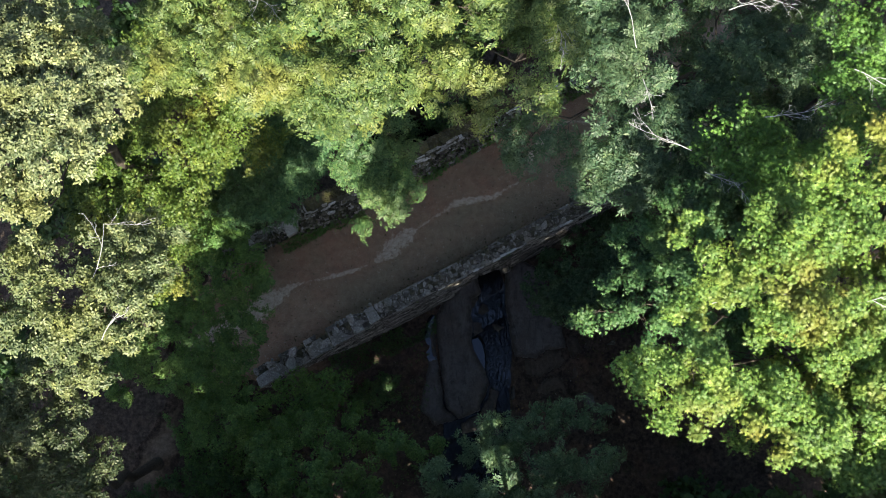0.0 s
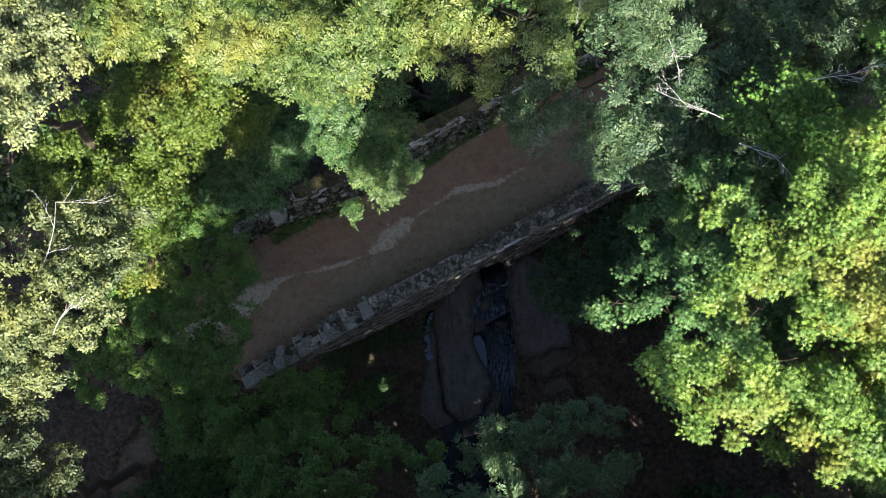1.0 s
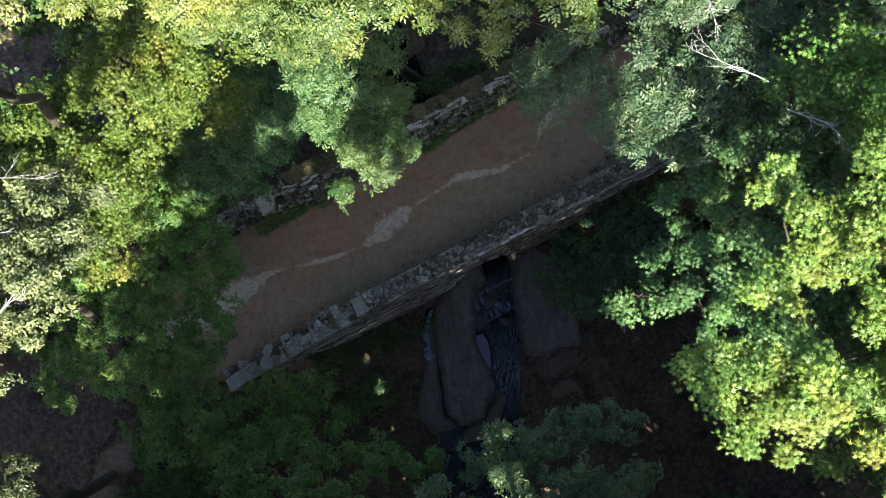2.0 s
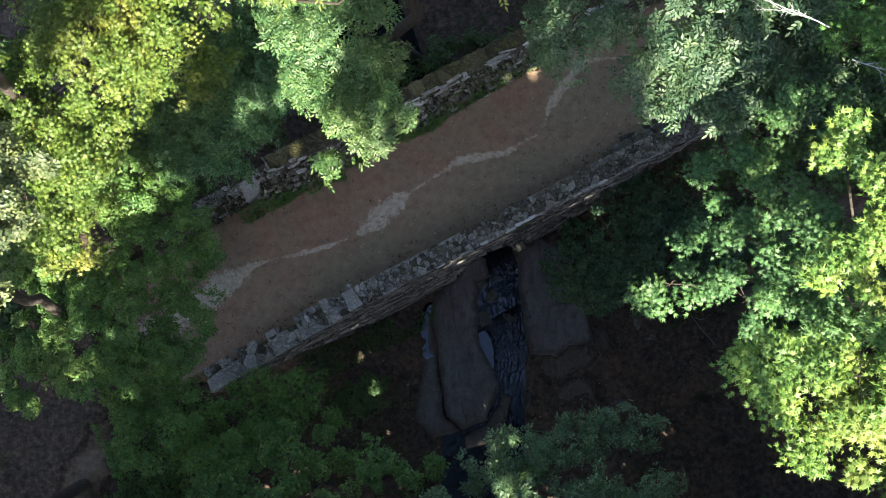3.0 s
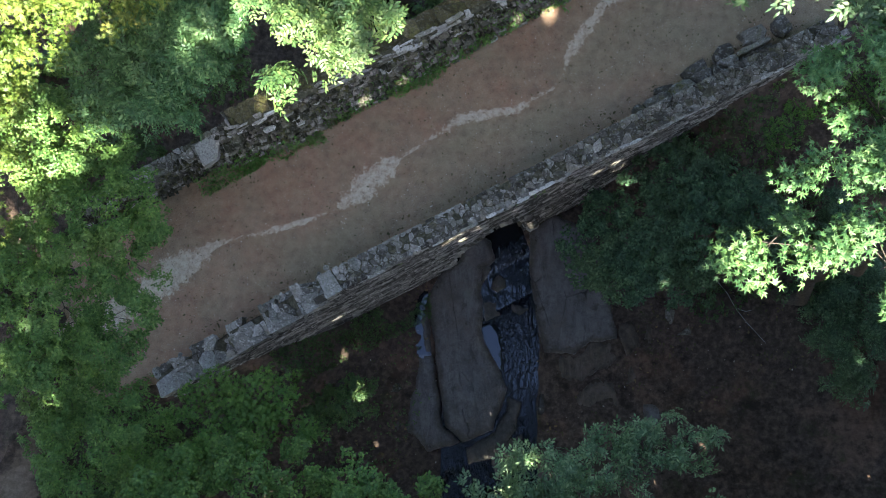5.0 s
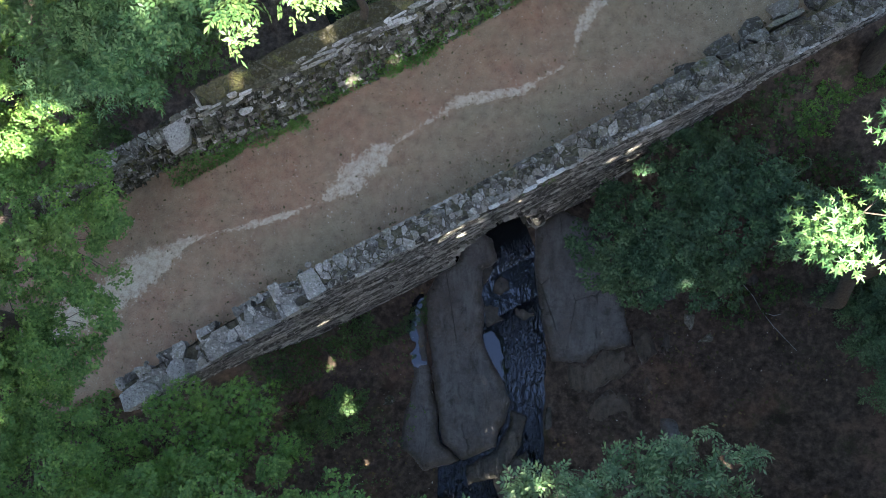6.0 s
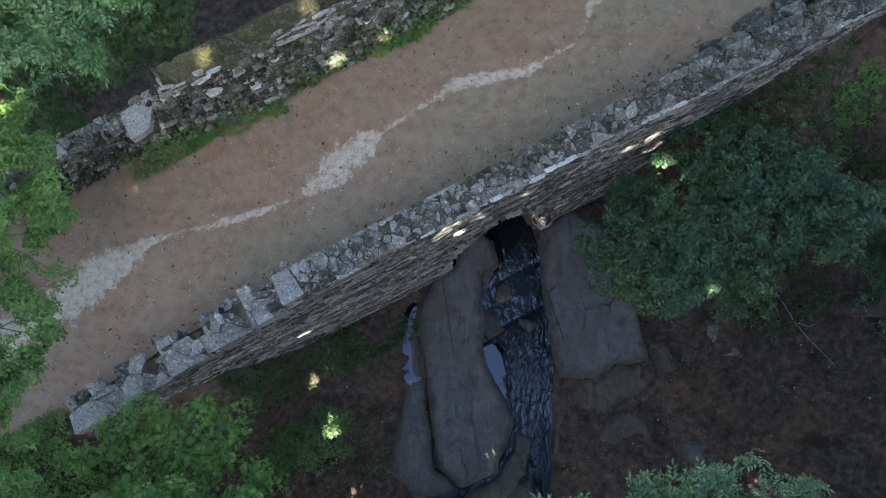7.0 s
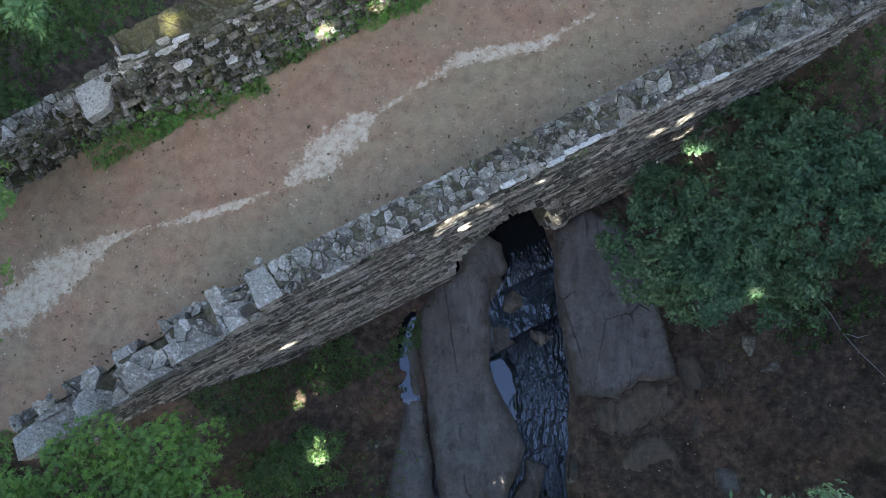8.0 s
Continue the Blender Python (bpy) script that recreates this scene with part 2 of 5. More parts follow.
def leaf_material(name, deep, mid, pale, yellow=0.2):
    k = Nodes(name)
    lot = k.geo.outputs["Random Per Island"]
    c = k.ramp(lot, (0.0, deep), (0.55, mid), (1.0, pale))
    shade_ = k.ramp(k.math("FRACT", k.math("MULTIPLY", lot, 37.7), 0.0), (0.0, (0.62, 0.66, 0.66)), (0.6, (1.0, 1.0, 1.0)), (1.0, (1.25, 1.22, 1.2)))
    c = k.mix(1.0, c, shade_, "MULTIPLY")
    c = k.mix(1.0, c, k.ramp(k.noise(1.7, 3, 0.6), (0.32, (0.66, 0.74, 0.8)), (0.52, (1.0, 1.0, 1.0)), (0.7, (1.3, 1.22, 1.05))), "MULTIPLY")
    clump = k.noise(0.45, 4, 0.6)
    c = k.mix(k.math("MULTIPLY", k.mask(clump, 0.5, 0.66), yellow), c, (0.25, 0.235, 0.05))
    p = k.n("ShaderNodeBsdfPrincipled", Roughness=0.5)
    p.inputs["Specular IOR Level"].default_value = 0.35
    k.link(c, p.inputs["Base Color"])
    tr = k.n("ShaderNodeBsdfTranslucent")
    k.link(k.mix(0.45, c, (0.14, 0.21, 0.03)), tr.inputs["Color"])
    ms = k.n("ShaderNodeMixShader", Fac=0.34)
    k.link(p.outputs[0], ms.inputs[1])
    k.link(tr.outputs[0], ms.inputs[2])
    k.link(ms.outputs[0], k.out.inputs[0])
    return k.m


LEAF_ASH = leaf_material("ash_leaf", (0.045, 0.085, 0.026), (0.085, 0.135, 0.036), (0.155, 0.195, 0.055), 0.5)
# ash leaf of the right-hand crown, with its shade put into the colour
LEAF_ASH_SHADED = leaf_material("dull_ash_leaf", (0.029, 0.066, 0.035), (0.057, 0.108, 0.056), (0.108, 0.156, 0.08), 0.06)
LEAF_MID = leaf_material("green_ash_leaflet", (0.032, 0.088, 0.040), (0.064, 0.150, 0.060), (0.125, 0.210, 0.085), 0.06)
LEAF_GUM = leaf_material("sweetgum_leaf", (0.056, 0.13, 0.028), (0.12, 0.22, 0.042), (0.225, 0.305, 0.062), 0.9)
# sweetgum leaf again, its shade put into a darker, cooler green
LEAF_GUM_SHADED = leaf_material("cool_sweetgum_leaf", (0.038, 0.108, 0.038), (0.074, 0.172, 0.058), (0.148, 0.245, 0.088), 0.15)
LEAF_FROST = leaf_material("pale_ash_leaf", (0.036, 0.082, 0.042), (0.07, 0.135, 0.066), (0.15, 0.215, 0.11), 0.05)
LEAF_OAK = leaf_material("oak_leaf", (0.08, 0.11, 0.048), (0.165, 0.19, 0.085), (0.28, 0.295, 0.145), 0.35)
LEAF_DARK = leaf_material("understory_leaf", (0.025, 0.065, 0.022), (0.05, 0.105, 0.034), (0.085, 0.15, 0.045), 0.06)
LEAF_MAPLE = leaf_material("maple_leaf", (0.045, 0.12, 0.026), (0.085, 0.19, 0.038), (0.14, 0.25, 0.05), 0.05)
LEAF_HICKORY = leaf_material("hickory_leaf", (0.045, 0.095, 0.018), (0.094, 0.155, 0.026), (0.168, 0.21, 0.040), 0.6)
LEAF_PALE = leaf_material("pale_oak_leaf", (0.06, 0.09, 0.04), (0.115, 0.145, 0.062), (0.20, 0.22, 0.10), 0.25)
# oak leaf darkened in place of the shade on the south-western crown
LEAF_OAK_SHADED = leaf_material("dull_oak_leaf", (0.035, 0.055, 0.026), (0.065, 0.088, 0.042), (0.12, 0.135, 0.066), 0.1)
LEAF_GREEN = leaf_material("green_ash_leaf", (0.03, 0.08, 0.028), (0.065, 0.135, 0.046), (0.135, 0.195, 0.068), 0.1)
LEAF_UNDER = leaf_material("small_understory_leaf", (0.050, 0.122, 0.032), (0.098, 0.200, 0.050), (0.165, 0.268, 0.070), 0.15)
LEAF_BLUE = leaf_material("blue_green_leaf", (0.018, 0.052, 0.030), (0.05, 0.115, 0.060), (0.125, 0.200, 0.105), 0.1)
GRASS = leaf_material("grass_blade", (0.055, 0.16, 0.035), (0.095, 0.24, 0.055), (0.16, 0.3, 0.08), 0.15)
LITTER = leaf_material("fallen_leaf", (0.03, 0.02, 0.013), (0.06, 0.036, 0.022), (0.14, 0.085, 0.05), 0.0)


def pebble_material():
    k = Nodes("pale_pebble")
    return k.finish(k.ramp(rnd(k), (0.0, (0.20, 0.17, 0.14)), (0.6, (0.38, 0.34, 0.29)), (1.0, (0.62, 0.58, 0.52))), 0.9, k.noise(60), 0.4, 0.01)


PEBBLE = pebble_material()


# ---- building helpers ----
RNG = np.random.default_rng(7)
AXIS = radians(27.5)                       # the bridge's line, turned from the x axis
CA, SA = math.cos(AXIS), math.sin(AXIS)


def at(s, v, z=0.0):
    """World place from s (along the bridge), v (across it) and height."""
    return Vector((s * CA - v * SA, s * SA + v * CA, z))


def sv(x, y):
    return x * CA + y * SA, -x * SA + y * CA


def part(name, bm, material, parent=None, label="", kind=""):
    """Links a bmesh as one mesh object under a thing or a part."""
    me = bpy.data.meshes.new(name)
    bm.to_mesh(me)
    bm.free()
    me.materials.append(material)
    ob = new(name, me)
    ob.parent = parent
    return tagged(ob, label=label, kind=kind)


def mesh_np(name, verts, faces, material, parent=None, label="", kind="", smooth=False):
    """One mesh object from arrays; faces: (n, 3) or (n, 4)."""
    me = bpy.data.meshes.new(name)
    n, k = faces.shape
    me.vertices.add(len(verts))
    me.vertices.foreach_set("co", np.asarray(verts, np.float32).ravel())
    me.loops.add(n * k)
    me.loops.foreach_set("vertex_index", faces.astype(np.int32).ravel())
    me.polygons.add(n)
    me.polygons.foreach_set("loop_start", np.arange(0, n * k, k, dtype=np.int32))
    me.update(calc_edges=True)
    if smooth:
        me.polygons.foreach_set("use_smooth", np.ones(n, bool))
    me.materials.append(material)
    ob = new(name, me)
    ob.parent = parent
    return tagged(ob, label=label, kind=kind)


def thing(name, label, category, group="", place=(0, 0, 0), turn=0.0):
    ob = new(name)
    ob.matrix_world = pose(*place, 0, 0, turn)
    ob.empty_display_size = 0.2
    return tagged(ob, label, category, group)


def fbm(x, y, scale, seed=0.0, octaves=4):
    """Smooth noise on arrays, about -1 to 1."""
    total, amp = np.zeros_like(np.asarray(x, float)), 1.0
    for o in range(octaves):
        f = scale * 2 ** o
        a = seed * 3.7 + o * 1.9
        total += amp * (np.sin(x * f * 1.0 + a + 1.7 * np.sin(y * f * 0.83 + a * 2.1)) * np.cos(y * f * 1.13 - a + 1.3 * np.sin(x * f * 0.71 + a)))
        amp *= 0.5
    return total / 1.6


def smooth(x, lo, hi):
    q = np.clip((x - lo) / (hi - lo), 0, 1)
    return q * q * (3 - 2 * q)


# ---- the lie of the land ----
def road_z(s):
    return np.interp(s, [-30, -12, -7, -4, 0, 2.2, 7, 9, 14, 30], [-3.2, -2.1, -1.5, -0.85, -0.12, 0.03, 0.55, 0.8, 1.3, 2.2])


def stream_x(y):
    """The stream's middle line: it runs down the y axis and slants a little."""
    return np.interp(y, [-60, -12, -4, 0, 4, 10, 30, 60], [-7, 0.2, 1.7, 1.75, 1.75, -0.8, -10.0, -22])


def land(x, y):
    """Height of the ground."""
    x, y = np.asarray(x, float), np.asarray(y, float)
    s, v = sv(x, y)
    d = x - stream_x(y)
    left = smooth(-d, 4.0, 14.0) * 3.6 + smooth(-d, 14, 60) * 5
    right = smooth(d, 4.5, 15.0) * 4.6 + smooth(d, 15, 60) * 7
    h = -4.95 + left + right + 0.22 * fbm(x, y, 0.55, 1) * smooth(np.abs(d), 1.5, 4) + 0.05 * fbm(x, y, 2.3, 2)
    h = h - 0.75 * (1 - smooth(np.abs(d), 0.9, 2.2))
    # the road's bank at either end of the bridge
    across = np.maximum(np.abs(v - 6.7) - 2.9, 0)
    left_end = np.hypot(np.maximum(s + 5.2, 0), across)
    right_end = np.hypot(np.maximum(12.5 - s, 0), across)
    h = np.maximum(h, road_z(np.minimum(s, -4.5)) - 0.28 - 1.25 * left_end + 0.12 * fbm(x, y, 1.1, 3) * smooth(across, 0.0, 1.0))
    h = np.maximum(h, road_z(np.maximum(s, 12.5)) - 0.28 - 1.2 * right_end + 0.12 * fbm(x, y, 1.1, 4) * smooth(across, 0.0, 1.0))
    # nothing rises through the bridge's roadway
    inside = (s > -10.9) & (s < 19.9) & (v > 3.7) & (v < 9.8)
    return np.where(inside, np.minimum(h, road_z(s) - 0.25), h)


def land_z(x, y):
    return float(land(np.array([x]), np.array([y]))[0])


def build_ground():
    fine = np.arange(-18, 18.01, 0.24)
    steps = [18.6, 19.6, 21, 23, 26, 29, 33, 39, 48, 62, 85, 125, 200, 350, 700, 1500]
    line = np.concatenate([[-q for q in reversed(steps)], fine, steps])
    X, Y = np.meshgrid(line, line)
    Z = land(X, Y + 0.0)
    far = np.hypot(X, Y)
    Z = np.where(far > 60, Z + smooth(far, 60, 700) * 10 * fbm(X, Y, 0.006, 5), Z)
    n = len(line)
    i = np.arange(n * n).reshape(n, n)
    faces = np.stack([i[:-1, :-1].ravel(), i[:-1, 1:].ravel(), i[1:, 1:].ravel(), i[1:, :-1].ravel()], 1)
    ob = mesh_np("ground", np.stack([X.ravel(), Y.ravel(), Z.ravel()], 1), faces, FLOOR, smooth=True)
    return tagged(ob, "brown leaf-littered forest floor sloping down to the stream", "ground", kind="structure")


ground = build_ground()


def far_foot(s):
    """Where the rubble of the upstream wall meets the road: further out at its low end."""
    return np.interp(s, [-6.5, -5, -3.5, -2, -1, 9], [9.72, 9.6, 9.25, 8.85, 8.68, 8.66])


def build_road():
    """The clay roadway between the parapets, with the pale sand that rain has washed along it."""
    S, V = np.meshgrid(np.arange(-11, 20.01, 0.085), np.arange(4.05, 9.75, 0.085), indexing="ij")
    crown = -0.10 * ((V - 6.6) / 2.4) ** 2
    wash_s = [-7.2, -6.0, -5.2, -4.4, -3.65, -2.4, -1.45, -0.5, 0.0, 0.8, 1.6, 2.2, 3.5, 4.3, 5.3, 6.0, 7.4, 7.8, 8.2, 9.1, 10.0, 10.9, 12.5, 16]
    wash_v = [6.95, 7.1, 7.1, 7.2, 7.05, 6.66, 6.45, 6.3, 6.35, 6.55, 6.72, 6.78, 6.9, 6.97, 6.66, 6.4, 6.47, 6.72, 7.2, 7.6, 8.08, 7.8, 6.75, 6.5]
    wide = [0.6, 0.5, 0.35, 0.15, 0.07, 0.13, 0.12, 0.08, 0.33, 0.42, 0.36, 0.1, 0.12, 0.22, 0.18, 0.17, 0.06, 0.08, 0.22, 0.22, 0.18, 0.08, 0.08, 0.1]
    line = np.interp(S, wash_s, wash_v)
    w = np.interp(S, wash_s, wide)
    wash = np.clip(1 - 0.5 * np.abs(V - line) / w, 0, 1) * np.clip(0.55 + 1.5 * w, 0.66, 1) * np.clip(0.92 + 0.3 * fbm(S, V * 0.3, 1.7, 12), 0.55, 1)
    side = smooth(line - V, -0.3, 0.7) * (0.65 + 0.35 * fbm(S, V, 0.8, 9)) * smooth(S, -5.5, -1.5)
    # moss at both walls; by the near parapet it also paints in shade
    moss = np.maximum(smooth(-V, -4.95, -4.3) * (0.75 + 0.25 * fbm(S, V, 1.1, 14)), smooth(V - far_foot(S) + 8.66, 8.40, 8.9)) * 0.85
    Z = road_z(S) + crown + 0.025 * fbm(S, V, 1.3, 6) + 0.006 * fbm(S, V, 7, 7) - 0.04 * wash
    Z = Z + 0.30 * smooth(V - far_foot(S) + 8.66, 8.55, 9.3) + 0.06 * smooth(-V, -4.6, -4.2)
    off = np.maximum(smooth(-S, 7.6, 8.4), smooth(S, 15.4, 16.2))
    Z = Z - off * 0.35 * np.maximum(smooth(V, 9.2, 9.75), smooth(-V, -4.6, -4.05)) - 0.5 * np.maximum(smooth(-S, 10.2, 11.0), smooth(S, 19.2, 20.0))
    n, m = S.shape
    i = np.arange(n * m).reshape(n, m)
    faces = np.stack([i[:-1, :-1].ravel(), i[1:, :-1].ravel(), i[1:, 1:].ravel(), i[:-1, 1:].ravel()], 1)
    X, Y = S * CA - V * SA, S * SA + V * CA
    ob = mesh_np("road", np.stack([X.ravel(), Y.ravel(), Z.ravel()], 1), faces, DIRT, smooth=True)
    for key, val in (("wash", wash), ("side", side), ("moss", moss)):
        a = ob.data.attributes.new(key, "FLOAT", "POINT")
        a.data.foreach_set("value", val.ravel().astype(np.float32))
    return tagged(ob, "reddish brown packed clay roadway with pale washed sand", "road", kind="structure")


road = build_road()

# ---- the bridge ----
ARCH_L, ARCH_R, SPRING, APEX = 2.5, 5.15, -2.6, -0.45
bridge = thing("stone_bridge", "old grey fieldstone bridge with stepped parapets and a pointed arch", "bridge", turn=27.5)


def arch_z(s):
    """Height of the pointed arch over s, or None beside it."""
    if not ARCH_L < s < ARCH_R:
        return None
    half = (ARCH_R - ARCH_L) / 2
    q = abs(s - (ARCH_L + half)) / half
    return SPRING + (APEX - SPRING) * (1 - q ** 1.7)


def near_top(s):
    """The top of the downstream parapet, which steps down at its end."""
    if s > -1.75:
        return float(np.interp(s, [-1.75, 4, 8, 11, 15.5], [2.35, 2.3, 2.45, 2.1, 1.9]))
    for edge, z in ((-2.6, 1.75), (-3.7, 1.35), (-4.9, 0.85), (-6.1, 0.35), (-7.0, -0.05)):
        if s > edge:
            return z
    return -0.35


def far_top(s):
    return 2.14 if s > -2.05 else float(np.interp(s, [-7.6, -5.0, -3.2, -2.05], [0.45, 0.85, 1.1, 1.3]))


def face_foot(s):
    """How deep the outer face goes down at s."""
    x, y, _ = at(s, 3.4)
    return land_z(x, y) - 0.25


def prism(outline, v0, v1):
    bm = bmesh.new()
    a = [bm.verts.new((s, v0, z)) for s, z in outline]
    b = [bm.verts.new((s, v1, z)) for s, z in outline]
    n = len(outline)
    bm.faces.new(a)
    bm.faces.new(b[::-1])
    for i in range(n):
        bm.faces.new((a[i], b[i], b[(i + 1) % n], a[(i + 1) % n])[::-1])
    bmesh.ops.triangulate(bm, faces=[f for f in bm.faces if len(f.verts) > 4])
    bmesh.ops.recalc_face_normals(bm, faces=bm.faces)
    return bm


def outline_below(top, s0, s1, step=0.25, drop=0.0, foot=-6.2):
    pts = [(s0, foot)]
    for s in np.arange(s0, s1 + 1e-6, step):
        pts.append((float(s), top(float(s)) - drop))
    pts += [(s1, foot), (ARCH_R, foot), (ARCH_R, SPRING)]
    for q in np.linspace(0, 1, 17)[1:-1]:
        s = ARCH_R + (ARCH_L - ARCH_R) * float(q)
        pts.append((s, arch_z(s)))
    return pts + [(ARCH_L, SPRING), (ARCH_L, foot)]


near_wall = part("downstream_wall", prism(outline_below(near_top, -7.6, 15.5, drop=0.035), 3.68, 4.22), CORE, bridge, "dark earthy joints of the downstream wall")
part("roadbed_core", prism(outline_below(lambda s: float(road_z(s)), -7.6, 15.5, drop=0.2), 4.24, 9.2), CORE, bridge, "dark stone vault under the roadway")
far_wall = part("upstream_wall", prism(outline_below(far_top, -2.2, 15.5, drop=0.05), 9.22, 9.9), CORE, bridge, "dark earthy joints of the upstream wall")
low_wall = part("upstream_wall_end", prism([(-7.6, -5.0), *[(float(q), far_top(float(q)) - 0.05) for q in np.arange(-7.6, -2.2, 0.4)], (-2.22, far_top(-2.22) - 0.05), (-2.22, -5.0)], 9.56, 9.9), CORE, bridge, "low earthy end of the upstream wall")


# rough stones: a box with chamfered, jittered corners
def stone_arrays(r, rough=0.16, chamfer=0.16):
    """A unit stone (-.5 to .5): its base ring, its shoulder ring and a smaller worn top."""
    ring = np.array([(-1, -1), (0.1, -1), (1, -1), (1, 0), (1, 1), (-0.1, 1), (-1, 1), (-1, 0)], float) * 0.5
    cut = ring.copy()
    cut[[0, 2, 4, 6]] *= 1 - chamfer * r.uniform(0.3, 1.6, (4, 1))
    jit = r.normal(0, rough * 0.32, (8, 2))
    low, mid, top = cut + jit, cut * 1.0 + jit, (cut + jit) * r.uniform(0.70, 0.9)
    verts = np.concatenate([np.c_[low, np.full(8, -0.5)], np.c_[mid, 0.28 + r.normal(0, rough * 0.5, 8)], np.c_[top, 0.5 + r.normal(0, rough * 0.45, 8)],
                            [[*r.normal(0, 0.1, 2), 0.5 + r.normal(0, rough * 0.4)]]])
    f = []
    for a in (0, 8):
        for i in range(8):
            j = (i + 1) % 8
            f += [(a + i, a + j, a + 8 + j), (a + i, a + 8 + j, a + 8 + i)]
    f += [(16 + i, 16 + (i + 1) % 8, 24) for i in range(8)]
    return verts, np.array(f)


STONES = [stone_arrays(RNG) for _ in range(14)]


def brick_arrays(r):
    """A plain thin stone of twelve triangles: four sides and a broken front."""
    low = np.array([(-1, -1), (1, -1), (1, 1), (-1, 1)]) * 0.5
    top = low * r.uniform(0.86, 0.98, (4, 1)) + r.normal(0, 0.03, (4, 2))
    v = np.concatenate([np.c_[low, np.full(4, -0.5)], np.c_[top, 0.4 + r.normal(0, 0.12, 4)], [[*r.normal(0, 0.15, 2), 0.5]]])
    f = []
    for i in range(4):
        j = (i + 1) % 4
        f += [(i, j, 4 + j), (i, 4 + j, 4 + i), (4 + i, 4 + j, 8)]
    return v, np.array(f)


BRICKS = [brick_arrays(RNG) for _ in range(14)]
STONE_MESHES = {}


def stone_mesh(i, material, turned):
    """Shared stone data; turned: the worn side looks down v (out of the wall's face)."""
    key = (i, material.name, turned)
    if key not in STONE_MESHES:
        v, f = STONES[i]
        if turned:
            v = np.stack([v[:, 0], -v[:, 2], v[:, 1]], 1)
        me = bpy.data.meshes.new("stone")
        me.from_pydata(v.tolist(), [], f.tolist())
        me.materials.append(material)
        STONE_MESHES[key] = me
    return STONE_MESHES[key]


def place_stone(parent, material, centre, size, rot=0.0, turned=False, tip=0.0):
    ob = new("stone", stone_mesh(int(RNG.integers(14)), material, turned))
    ob.parent = parent
    e = Euler((RNG.normal(0, tip), RNG.normal(0, tip), rot)) if not turned else Euler((RNG.normal(0, tip), rot, RNG.normal(0, tip)))
    ob.matrix_local = Matrix.LocRotScale(centre, e, size)
    return ob


def joined_stones(name, rows, material, parent, label, turned=True, rubble=False):
    """Many stones as one mesh; rows of (centre, size, rot)."""
    vs, fs, base = [], [], 0
    for c, size, rot in rows:
        v, f = (BRICKS if turned and not rubble else STONES)[int(RNG.integers(14))]
        if turned:
            v = np.stack([v[:, 0], -v[:, 2], v[:, 1]], 1) * size
            ca, sa = math.cos(rot), math.sin(rot)
            v = np.stack([v[:, 0] * ca + v[:, 2] * sa, v[:, 1], -v[:, 0] * sa + v[:, 2] * ca], 1)
        else:
            v = v * size
            ca, sa = math.cos(rot), math.sin(rot)
            v = np.stack([v[:, 0] * ca - v[:, 1] * sa, v[:, 0] * sa + v[:, 1] * ca, v[:, 2]], 1)
        vs.append(v + c)
        fs.append(f + base)
        base += len(v)
    return mesh_np(name, np.concatenate(vs), np.concatenate(fs), material, parent, label, "stuff")


def cells(points, box):
    """Voronoi cells of points inside box (u0, v0, u1, v1), as corner lists."""
    out = []
    for i, p in enumerate(points):
        poly = [np.array(q, float) for q in ((box[0], box[1]), (box[2], box[1]), (box[2], box[3]), (box[0], box[3]))]
        d = np.hypot(*(points - p).T)
        for j in np.argsort(d)[1:18]:
            mid, nrm = (p + points[j]) / 2, points[j] - p
            cut = []
            for a, b in zip(poly, poly[1:] + poly[:1]):
                da, db = np.dot(a - mid, nrm), np.dot(b - mid, nrm)
                if da <= 0:
                    cut.append(a)
                if da * db < 0:
                    cut.append(a + (b - a) * (da / (da - db)))
            poly = cut
            if len(poly) < 3:
                break
        out.append(poly)
    return out


def cell_stone(parent, poly, z, thick, material, gap=0.012, tilt=0.05, worn=0.03, corner=0.2):
    """One laid stone with the plan of a cell: upright sides, a worn rim, an uneven top."""
    poly = np.array(poly)
    c = poly.mean(0)
    arm = np.hypot(*(poly - c).T)
    if len(poly) < 3 or arm.min() < 0.03:
        return
    rim = []
    n = len(poly)
    for i in range(n):
        a, b = poly[i], poly[(i + 1) % n]
        rim += [a * (1 - corner) + b * corner, a * 0.5 + b * 0.5 + RNG.normal(0, 0.012, 2), a * corner + b * (1 - corner)]
    rim = np.array(rim) - c
    rim *= (1 - gap / np.maximum(np.hypot(*rim.T), 0.03))[:, None]
    m = len(rim)
    tx, ty = RNG.normal(0, tilt, 2)
    def lay(scale, dz, rough):
        q = rim * scale
        return np.c_[q, dz + q[:, 0] * tx + q[:, 1] * ty + RNG.normal(0, rough, m)]
    v = np.concatenate([np.c_[rim, np.full(m, -thick)], lay(1.0, -worn, worn * 0.3), lay(1 - 0.7 * corner, 0.0, worn * 0.35), lay(0.45, 0.012, worn * 0.5), [[0, 0, 0.012]]])
    f = []
    for r in range(3):
        for i in range(m):
            j = (i + 1) % m
            f += [(r * m + i, r * m + j, (r + 1) * m + j), (r * m + i, (r + 1) * m + j, (r + 1) * m + i)]
    f += [(3 * m + i, 3 * m + (i + 1) % m, 4 * m) for i in range(m)]
    me = bpy.data.meshes.new("stone")
    me.from_pydata(v.tolist(), [], f)
    me.materials.append(material)
    ob = new("stone", me)
    ob.parent = parent
    ob.location = (c[0], c[1], z)
    return ob


